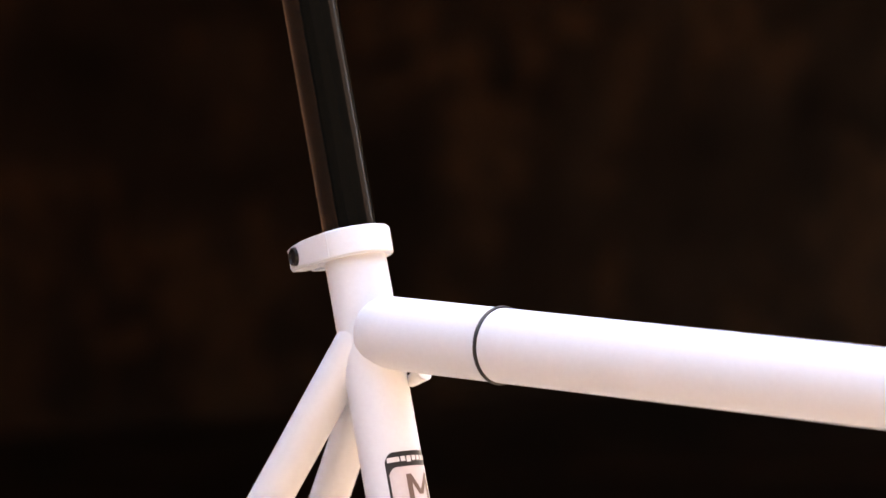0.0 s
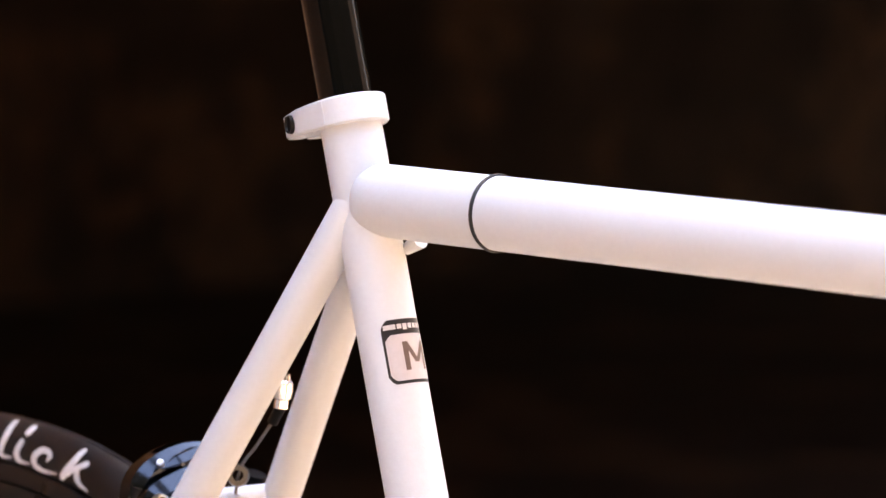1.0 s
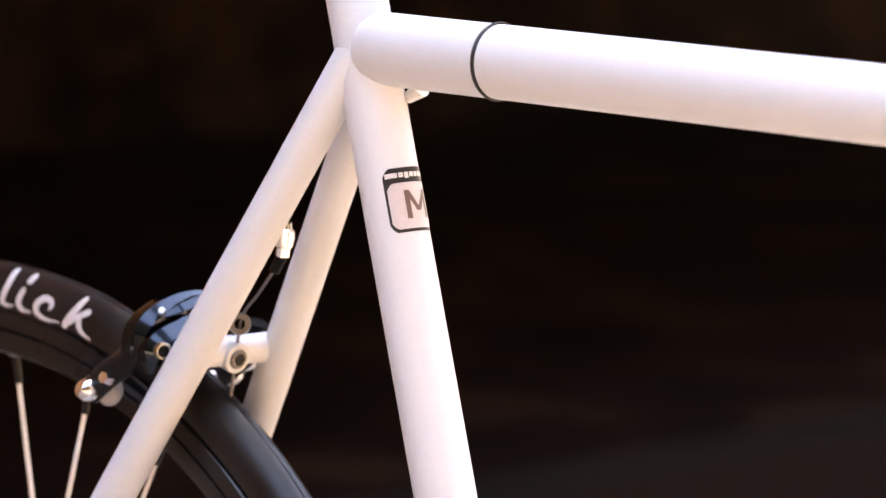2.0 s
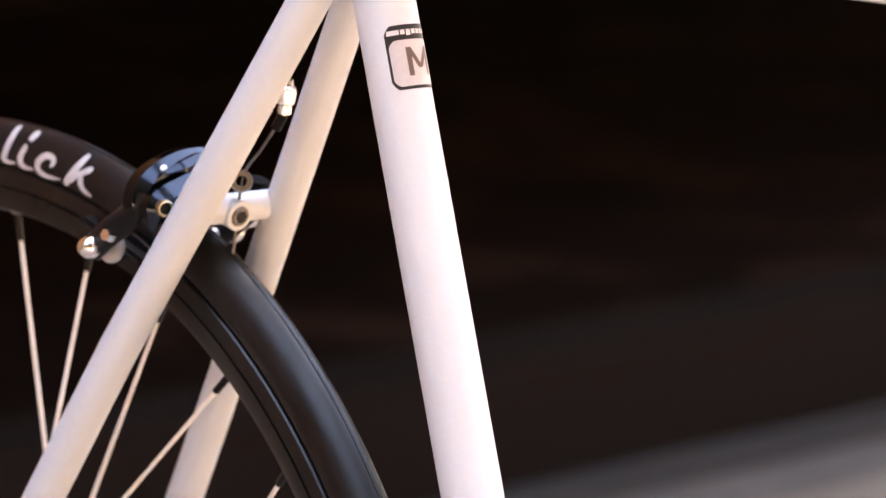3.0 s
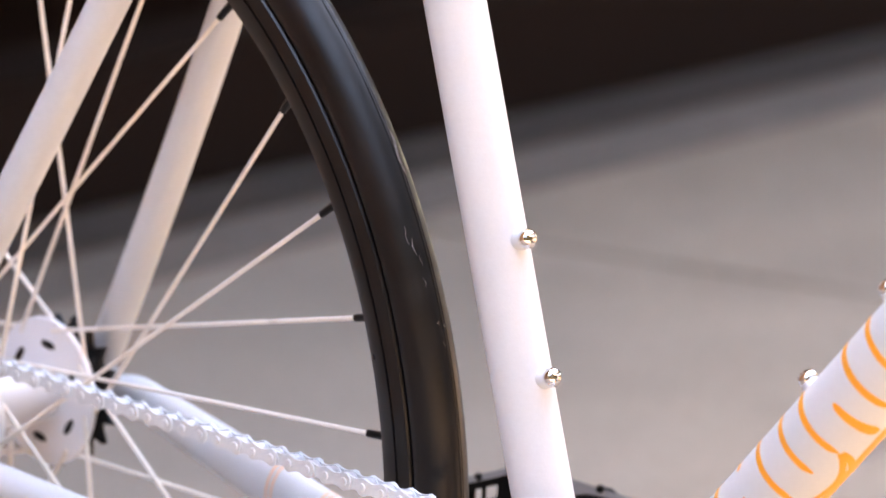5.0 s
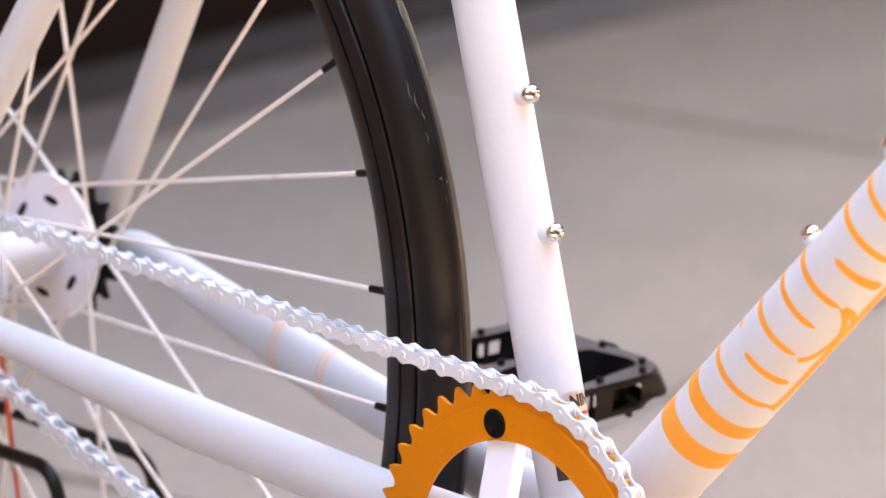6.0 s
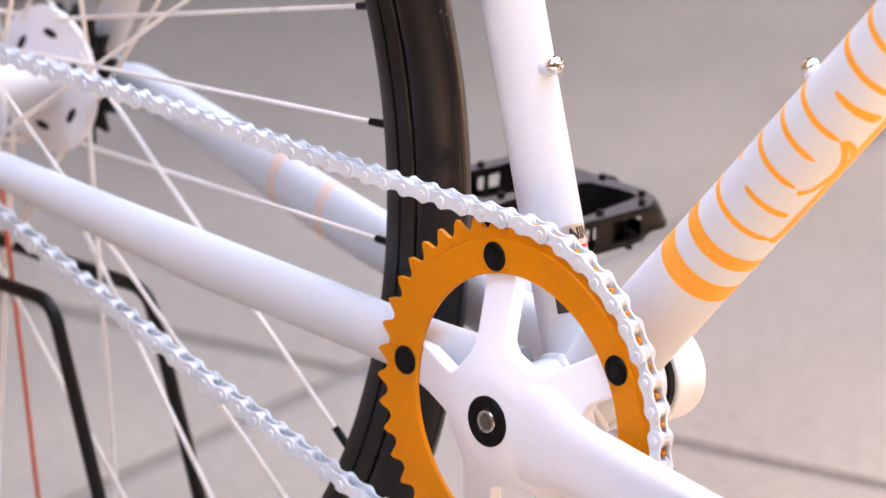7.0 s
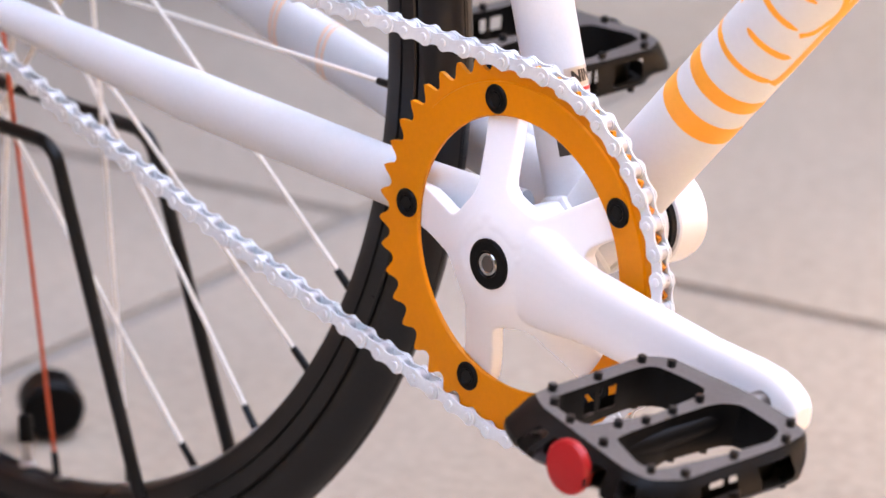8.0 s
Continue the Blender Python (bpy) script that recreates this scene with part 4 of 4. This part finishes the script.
# ---------------------------------------------------------------- chain
def build_chain():
    c0, c1 = Vector((0, BB)), Vector((HX, HUB_Z))
    r0, r1 = R_RING, R_COG
    d = c1 - c0
    L = d.length
    ang = math.atan2(d.y, d.x)
    off = math.acos((r0 - r1) / L)
    # on top the pins seat between the ring's teeth
    p = 2 * math.pi / 44
    ta, tb = ang - off, ang + off
    php = 1.3998
    a = php
    while a - p > tb - 2 * math.pi:
        a -= p
    arc = []
    while a < ta + 0.02:
        arc.append(Vector((r0 * math.cos(a), BB + r0 * math.sin(a))))
        a += p
    # upper run to the cog, round it, and back along the lower run
    def tangent(t0):
        return Vector((r0 * math.cos(t0), BB + r0 * math.sin(t0))), Vector((c1.x + r1 * math.cos(t0), c1.y + r1 * math.sin(t0)))
    u1 = tangent(ta)[1]
    l0, l1 = tangent(tb)
    way = [u1]
    n = 14
    for k in range(1, n + 1):
        t = ta + (tb - ta) * k / n
        way.append(Vector((c1.x + r1 * math.cos(t), c1.y + r1 * math.sin(t))))
    # a little slack in the lower run
    for k in range(1, 12):
        u = k / 12
        q = l1.lerp(l0, u)
        way.append(q + Vector((0, -0.005 * math.sin(math.pi * u))))
    way.append(arc[0])
    line = [arc[-1]] + way
    length = sum((b - a).length for a, b in zip(line, line[1:]))
    count = max(2, round(length / PITCH / 2) * 2)
    if (len(arc) - 1 + count) % 2:
        count += 1
    step = length / count
    out, i, pos = [], 0, line[0].copy()
    for k in range(1, count):
        need = step
        while need > 1e-9 and i < len(line) - 1:
            seg = (line[i + 1] - pos).length
            if seg >= need:
                pos = pos + (line[i + 1] - pos) * (need / seg) if seg else pos
                need = 0
            else:
                need -= seg
                i += 1
                pos = line[i].copy()
        out.append(pos.copy())
    pins = arc + out
    n = len(pins)
    # one outer and one inner link mesh, each along x from pin to pin
    def plate(bm, y0, y1, r, waist):
        loop = []
        for k in range(7):
            t = radians(90 + 30 * k)
            loop.append((r * math.cos(t), r * math.sin(t)))
        loop += [(PITCH * 0.32, -waist), (PITCH * 0.5, -waist * 0.9), (PITCH * 0.68, -waist)]
        for k in range(7):
            t = radians(-90 + 30 * k)
            loop.append((PITCH + r * math.cos(t), r * math.sin(t)))
        loop += [(PITCH * 0.68, waist), (PITCH * 0.5, waist * 0.9), (PITCH * 0.32, waist)]
        slab_of(bm, loop, y0, y1)

    def outer_mesh():
        bm = bmesh.new()
        for s in (-1, 1):
            plate(bm, s * 0.0029, s * 0.0039, 0.0044, 0.0031)
        for x in (0, PITCH):
            lathe(bm, [(0.0, -0.0047), (0.0017, -0.0047), (0.0020, -0.0044), (0.0020, 0.0041), (0.0017, 0.0044), (0.0, 0.0044)], (x, 0, 0), (0, 1, 0), 12)
        return bm

    def inner_mesh():
        bm = bmesh.new()
        for s in (-1, 1):
            plate(bm, s * 0.0018, s * 0.0027, 0.0042, 0.0030)
        return bm
    bm = bmesh.new()
    for q in pins:
        lathe(bm, [(0.0, -0.0018), (0.0037, -0.0018), (0.0037, 0.0018), (0.0, 0.0018)], (q.x, CHAIN_Y, q.y), (0, 1, 0), 12)
    ch = part("chain", bm, CHAIN_STEEL, bike, "white roller chain")
    meshes = [None, None]
    for k in range(n):
        a, b = pins[k], pins[(k + 1) % n]
        t = math.atan2(b.y - a.y, b.x - a.x)
        m = Matrix.Translation((a.x, CHAIN_Y, a.y)) @ Matrix.Rotation(-t, 4, "Y") @ Matrix.Diagonal(((b - a).length / PITCH, 1, 1, 1))
        kind = k % 2
        if meshes[kind] is None:
            meshes[kind] = part("chain_link", inner_mesh() if kind else outer_mesh(), CHAIN_WHITE, ch)
            meshes[kind].matrix_parent_inverse = Matrix.Identity(4)
            meshes[kind].matrix_basis = m
        else:
            again(meshes[kind], m, ch)


build_chain()


# ---------------------------------------------------------------- pedals
def around(loop, cx, cy, n=96):
    """A loop of (x, y) corners resampled at even angles about a centre, its corners eased."""
    rad = []
    for k in range(n):
        t = 2 * math.pi * k / n
        d = Vector((math.cos(t), math.sin(t)))
        best = 0.0
        for i in range(len(loop)):
            p = Vector(loop[i]) - Vector((cx, cy))
            e = Vector(loop[(i + 1) % len(loop)]) - Vector(loop[i])
            den = d.x * e.y - d.y * e.x
            if abs(den) < 1e-12:
                continue
            r = (p.x * e.y - p.y * e.x) / den
            u = (p.x * d.y - p.y * d.x) / den
            if r > 0 and -1e-6 <= u <= 1 + 1e-6:
                best = max(best, r)
        rad.append(best)
    rad = [(rad[k - 1] + 4 * rad[k] + rad[(k + 1) % n]) / 6 for k in range(n)]
    return [(cx + rad[k] * math.cos(2 * math.pi * k / n), cy + rad[k] * math.sin(2 * math.pi * k / n)) for k in range(n)]


def build_pedal(side, x0, z0, tilt, out=0.0, lift=0.0, cap=0.0117, belly_x=0.0520):
    """A platform cage pedal; its axle points outwards along the bike's y axis. The underside is the top turned over."""
    T = 0.0091       # half height
    m = Matrix.Translation((x0, side * (0.087 + out), z0 + lift)) @ Matrix.Rotation(tilt, 4, "Y") @ Matrix.Diagonal((1, side, 1, 1))
    rim = [(-0.0458, 0.0766), (-0.0469, 0.0419), (-0.0473, 0.0105), (-0.0456, 0.0054), (-0.0390, -0.0017), (-0.0001, -0.0060), (0.0262, -0.0043), (0.0422, 0.0002),
           (0.0452, 0.0205), (0.0450, 0.0784), (0.0378, 0.0913), (0.0239, 0.0930), (-0.0338, 0.0825)]
    left = [(-0.0378, 0.0705), (-0.0388, 0.0140), (-0.0351, 0.0105), (-0.0115, 0.0078), (-0.0074, 0.0103), (-0.0044, 0.0444), (-0.0120, 0.0785), (-0.0310, 0.0770)]
    right = [(0.0026, 0.0757), (0.0015, 0.0404), (0.0022, 0.0136), (0.0084, 0.0062), (0.0335, 0.0088), (0.0388, 0.0198), (0.0375, 0.0424), (0.0320, 0.0825), (0.0247, 0.0844)]

    def turned(loop):
        return [(-x, y) for x, y in loop]
    cy = 0.044
    top, under = around(rim, 0, cy), around(turned(rim), 0, cy)
    n = len(top)
    belly = around([(-0.0475, 0.0900), (-0.0290, 0.0995), (0.0290, 0.0995), (0.0475, 0.0900), (belly_x - 0.0005, 0.0800), (belly_x, 0.0200), (0.0440, 0.0010), (0.0300, -0.0065), (-0.0300, -0.0065), (-0.0440, 0.0010), (-belly_x, 0.0200), (-belly_x + 0.0005, 0.0800)], 0, cy)

    def mid(a, b, k):
        return [(x + (u - x) * k, y + (v - y) * k) for (x, y), (u, v) in zip(a, b)]
    bm = bmesh.new()

    def ring(loop, z):
        return [bm.verts.new((x, y, z)) for x, y in loop]

    def band(a, b, gaps=()):
        k = len(a)
        for i in range(k):
            if not any(g0 <= 360 * (i + 0.5) / k <= g1 for g0, g1 in gaps):
                bm.faces.new((a[i], a[(i + 1) % k], b[(i + 1) % k], b[i]))
    shell = [ring(mid(top, [(0, cy)] * n, 0.014), T), ring(top, T - 0.0007), ring(mid(top, belly, 0.42), T * 0.62), ring(belly, -T * 0.10), ring(belly, -T * 0.42),
             ring(mid(under, belly, 0.42), -T * 0.66), ring(under, -T + 0.0007), ring(mid(under, [(0, cy)] * n, 0.014), -T)]
    gaps = ((103, 110), (113, 121), (57, 65), (70, 77), (330, 352), (8, 30), (150, 176), (186, 210))
    for i in range(len(shell) - 1):
        band(shell[i], shell[i + 1], gaps if i in (2, 3, 4) else ())
    loops_top, loops_low = [shell[0]], [shell[-1]]
    for up_loop, low_loop, c, open_at in ((left, turned(right), -0.021, ((150, 174), (186, 212))), (right, turned(left), 0.020, ((330, 352), (8, 30)))):
        a, b = around(up_loop, c, cy, 64), around(low_loop, c, cy, 64)
        r = [ring(a, T), ring(mid(a, b, 0.2), T * 0.55), ring(mid(a, b, 0.8), -T * 0.55), ring(b, -T)]
        for i in range(3):
            band(r[i], r[i + 1], open_at if i == 1 else ())
        loops_top.append(r[0])
        loops_low.append(r[-1])
    bmesh.ops.recalc_face_normals(bm, faces=bm.faces)
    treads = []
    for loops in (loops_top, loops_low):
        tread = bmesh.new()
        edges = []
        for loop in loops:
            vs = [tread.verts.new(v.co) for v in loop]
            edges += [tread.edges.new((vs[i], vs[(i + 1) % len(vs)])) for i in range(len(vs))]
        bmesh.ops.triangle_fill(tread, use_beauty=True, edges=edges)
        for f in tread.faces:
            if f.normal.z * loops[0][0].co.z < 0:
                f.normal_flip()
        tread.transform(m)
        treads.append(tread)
    rod(bm, vec(0, -0.004, 0), vec(0, 0.090, 0), 0.0052, seg=20)
    bm.transform(m)
    pd = part("pedal", bm, BLACK_PLASTIC, bike, "black platform cage pedal with studs", smooth=32)
    # tread faces in a lighter grey than the rest of the cage
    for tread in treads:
        part("tread_plate", tread, TREAD_PLASTIC, pd, "grey-black tread face, lighter than the cage", smooth=0)
    studs = [(-0.0428, 0.0135), (-0.033, 0.0052), (-0.0409, 0.0421), (-0.0431, 0.0669), (-0.0332, 0.0757), (-0.018, 0.0815), (0.0044, 0.0845), (-0.0046, 0.0668), (-0.0007, 0.0543), (-0.0011, 0.0377),
             (-0.003, 0.0195), (0.032, 0.0849), (0.0419, 0.075), (0.0412, 0.0454), (0.0424, 0.0151), (0.0332, 0.0022)]
    for x, y in studs:
        for s in (-1, 1):
            bm = bmesh.new()
            rod(bm, vec(s * x, y, s * (T - 0.001)), vec(s * x, y, s * (T + 0.0030)), 0.0021, 0.0019, seg=8)
            bm.transform(m)
            part("stud", bm, BLACK_STEEL, pd)
    bm = bmesh.new()
    lathe(bm, [(0.0, 0.0012), (cap * 0.6, 0.0010), (cap * 0.92, 0.0004), (cap, -0.0006), (cap, -0.003)], (-0.0012, 0.0990, 0.0), (0, 1, 0.06), 32)
    bm.transform(m)
    part("end_cap", bm, RED_PLASTIC if cap > 0.01 else BLACK_PLASTIC, pd, "round red end cap" if cap > 0.01 else "")
    bm = bmesh.new()
    rod(bm, vec(0, -0.020, 0), vec(0, 0.0, 0), 0.0058, seg=16)
    bm.transform(m)
    part("axle", bm, DARK_STEEL, pd)


build_pedal(-1, 0.1750 * math.cos(CRANK_DOWN), BB + 0.1750 * math.sin(CRANK_DOWN), radians(8), 0.0, 0.0007)
build_pedal(1, -0.1750 * math.cos(CRANK_DOWN), BB - 0.1750 * math.sin(CRANK_DOWN) + 0.003, radians(5.9), 0.014, 0.0037, 0.0070, 0.0470)


# ---------------------------------------------------------------- rear brake
def build_brake():
    # three nested arms behind the bridge, arching over the tyre, and pads at the rim
    def arm(pts, r, squash):
        bm = bmesh.new()
        sweep(bm, smooth_path(pts, 6), r, 20, up=(1, 0, 0), squash=squash)
        return bm
    def beam(pts, x, wide, thick, cut):
        """A curved bar with flat faces in the plane across the bike: path of (y, z), wide along x."""
        pp = smooth_path([vec(x, y, z) for y, z in pts], 6)
        rings = []
        bm = bmesh.new()
        for i, p in enumerate(pp):
            d = (pp[min(i + 1, len(pp) - 1)] - pp[max(i - 1, 0)]).normalized()
            b = Vector((1, 0, 0)).cross(d).normalized()
            e = 0.0005
            k = min(1.0, 0.25 + 0.15 * i)
            w, h = wide / 2 * k, thick / 2 * k
            cut_here = cut * k
            rings.append([p + vec(u, 0, 0) + b * v for u, v in ((-w, -h + e), (-w, h - e), (-w + e, h), (w - cut_here, h), (w, h - cut_here), (w, -h + e), (w - e, -h), (-w + e, -h))])
        loft(bm, rings)
        return bm
    top = [(-0.0394, 0.6455), (-0.0395, 0.6545), (-0.0375, 0.6615), (-0.0320, 0.6668), (-0.0223, 0.6714), (-0.0099, 0.6742), (0.0040, 0.6738), (0.0180, 0.6690)]
    brk = part("rear_brake", beam(top, -0.2650, 0.012, 0.0082, 0.0048), BRAKE_GLOSS, bike, "glossy black dual-pivot rim brake on the seat stay bridge")
    part("brake_arm", beam([(-0.0270, 0.6680), (-0.0151, 0.6715), (-0.0038, 0.6740), (0.0100, 0.6720)], -0.2600, 0.010, 0.0054, 0.0032), BRAKE_GLOSS, brk)
    part("brake_arm", beam([(-0.0374, 0.6420), (-0.0368, 0.6535), (-0.0315, 0.6580), (-0.0221, 0.6612), (-0.0115, 0.6644), (-0.0020, 0.6662)], -0.2560, 0.013, 0.0095, 0.0058), BRAKE_GLOSS, brk)
    bm = bmesh.new()
    face = [(-0.0370, 0.6500), (-0.0350, 0.6580), (-0.0210, 0.6630), (-0.0050, 0.6670), (0.0080, 0.6640), (0.0100, 0.6500), (-0.0120, 0.6470), (-0.0300, 0.6440)]
    loft(bm, [[vec(x, y, z) for y, z in face] for x in (-0.2660, -0.2545)])
    bmesh.ops.bevel(bm, geom=list(bm.edges), offset=0.0015, segments=2, affect="EDGES")
    part("brake_body", bm, BLACK, brk)
    for s in (-1, 1):
        leg = [vec(-0.2655, s * 0.0380, 0.6600), vec(-0.2670, s * 0.0392, 0.6540), vec(-0.2720, s * 0.039, 0.6465), vec(-0.2837, s * 0.0405, 0.6386), vec(-0.2965, s * 0.0400, 0.6295)]
        part("brake_leg", arm(leg, 0.0066, (0.6, 1.1)), BLACK, brk)
        bm = bmesh.new()
        box(bm, (0, 0, 0), (0.052, 0.010, 0.011), None, 0.002)
        bm.transform(Matrix.Translation((-0.3050, s * 0.0190, 0.6270)) @ Matrix.Rotation(radians(20), 4, "Y"))
        pad = part("brake_pad", bm, RUBBER, brk, "black rubber brake pad")
        bm = bmesh.new()
        rod(bm, vec(-0.3005, s * 0.022, 0.6275), vec(-0.2945, s * 0.040, 0.6305), 0.0035, seg=14)
        part("pad_stud", bm, STEEL, pad)
        bm = bmesh.new()
        lathe(bm, [(0.0036, -0.002), (0.0072, -0.0012), (0.0078, 0.0), (0.0066, 0.0018), (0.0036, 0.0024)], (-0.2990, s * 0.0265, 0.6283), (0.3, s, 0.15), 24, True)
        part("cup_washer", bm, STEEL, pad, "grey cup washer on the pad stud")
        bm = bmesh.new()
        lathe(bm, [(0.0, 0.0062), (0.0022, 0.0060), (0.0040, 0.0048), (0.0055, 0.0020), (0.0056, -0.001), (0.0050, -0.004), (0.003, -0.006)], (-0.2925, s * 0.0455, 0.6308), (0.15, s, 0.1), 24)
        part("pad_bolt", bm, CHROME, pad, "domed chrome pad bolt")
        bm = bmesh.new()
        lathe(bm, [(0.0, 0.003), (0.0030, 0.0030), (0.0036, 0.001), (0.0036, -0.004)], (-0.2790, s * 0.0450, 0.6378), (0.15, s, 0.2), 6)
        part("quick_screw", bm, CHROME, brk)
    bm = bmesh.new()
    lathe(bm, [(0.0, 0.0004), (0.0029, 0.0004), (0.0031, 0.0022), (0.0036, 0.0022), (0.0042, 0.0012), (0.0042, -0.003)], (-0.2490, -0.0358, 0.6532), (0.92, -0.38, 0.0), 28)
    pivot = part("pivot_bolt", bm, BRASS, brk, "brass-coloured pivot bolt")
    # dark annulus: the recess's shade is put into its colour
    bm = bmesh.new()
    lathe(bm, [(0.0014, 0.0009), (0.0016, 0.0012), (0.0028, 0.0012), (0.0029, 0.0006)], (-0.2490, -0.0358, 0.6532), (0.92, -0.38, 0.0), 24)
    part("socket", bm, BLACK_PLASTIC, pivot, "dark insert with the pivot bolt's recess shade in its colour")
    bm = bmesh.new()
    lathe(bm, [(0.0, 0.0002), (0.0008, 0.0002), (0.0009, 0.0008), (0.0017, 0.0006), (0.0019, -0.002)], (-0.2562, -0.0305, 0.6712), (0.6, -0.6, 0.5), 18)
    part("set_screw", bm, STEEL, brk)
    # centre bolt through the bridge
    bm = bmesh.new()
    rod(bm, vec(-0.268, 0, 0.6625), vec(-0.240, 0, 0.6515), 0.0045, seg=16)
    part("centre_bolt", bm, STEEL, brk)
    # cable adjuster, cable and its clamp between the stays
    bm = bmesh.new()
    lathe(bm, [(0.0, 0.0075), (0.0030, 0.0075), (0.0034, 0.0045), (0.0046, 0.0035), (0.0050, 0.0), (0.0046, -0.004), (0.0034, -0.005), (0.0034, -0.009), (0.0, -0.009)], (-0.2042, 0.0, 0.7090), (0.12, 0, 0.99), 20)
    part("cable_adjuster", bm, CHROME, brk, "silver barrel adjuster")
    bm = bmesh.new()
    sweep(bm, smooth_path([vec(-0.2055, 0, 0.700), vec(-0.2080, 0.0, 0.6968), vec(-0.2110, 0.0, 0.6925)], 5), 0.0027, 12)
    part("rubber_sleeve", bm, BLACK_PLASTIC, brk, "black rubber cable sleeve")
    bm = bmesh.new()
    sweep(bm, smooth_path([vec(-0.2110, 0, 0.6930), vec(-0.2222, 0.0, 0.6805), vec(-0.2335, 0.0, 0.6680), vec(-0.2395, 0.001, 0.6441), vec(-0.2440, 0.002, 0.6230)], 6), 0.0008, 8)
    part("cable", bm, DARK_STEEL, brk)
    bm = bmesh.new()
    lathe(bm, [(0.0026, -0.003), (0.0050, -0.003), (0.0055, 0.0), (0.0050, 0.003), (0.0026, 0.003)], vec(-0.2350, 0.0, 0.6650), (0.75, -0.65, 0.1), 24, True)
    part("cable_clamp", bm, DARK_STEEL, brk)


build_brake()


# ---------------------------------------------------------------- bike stand
def build_stand():
    st = thing("bike_stand", "black powder-coated tubular floor stand holding the rear wheel", "bike stand", (-0.42, 0, 0))
    for s in (-1, 1):
        y = -0.031 if s < 0 else 0.0255
        r = 0.013
        foot, bend, high = (-0.2524, -0.3448, 0.2473) if s < 0 else (-0.2416, -0.3363, 0.2440)
        leg = vec(foot, y, 0.006)
        cor = vec(bend, y, high)
        far = vec(-0.5000, y, high)
        back = vec(-0.5800, y, 0.006)
        pts = [leg]
        for a, b, c in ((leg, cor, far), (cor, far, back)):
            p, q = b + (a - b).normalized() * r, b + (c - b).normalized() * r
            for k in range(9):
                u = k / 8
                pts.append(p * (1 - u) ** 2 + b * (2 * u * (1 - u)) + q * u * u)
        pts.append(back)
        bm = bmesh.new()
        sweep(bm, pts, 0.0037, 16, up=(0, 1, 0))
        part("hoop", bm, BLACK_STEEL, st)
        bm = bmesh.new()
        sweep(bm, [vec(foot, y, 0.006), vec(-0.58, y, 0.006)], 0.0055, 12, up=(0, 1, 0))
        part("base_rail", bm, BLACK_STEEL, st)
    bm = bmesh.new()
    sweep(bm, smooth_path([vec(-0.58, -0.031, 0.008), vec(-0.60, 0.05, 0.012), vec(-0.575, 0.112, 0.018)], 5), 0.005, 12)
    part("cross_bar", bm, BLACK_STEEL, st)
    bm = bmesh.new()
    lathe(bm, [(0.0, -0.014), (0.015, -0.014), (0.0178, -0.011), (0.0178, 0.011), (0.015, 0.014), (0.0, 0.014)], (-0.534, 0.119, 0.0180), (0.85, -0.5, 0.0), 32)
    part("roller", bm, BLACK_PLASTIC, st, "black rubber roller foot")


build_stand()
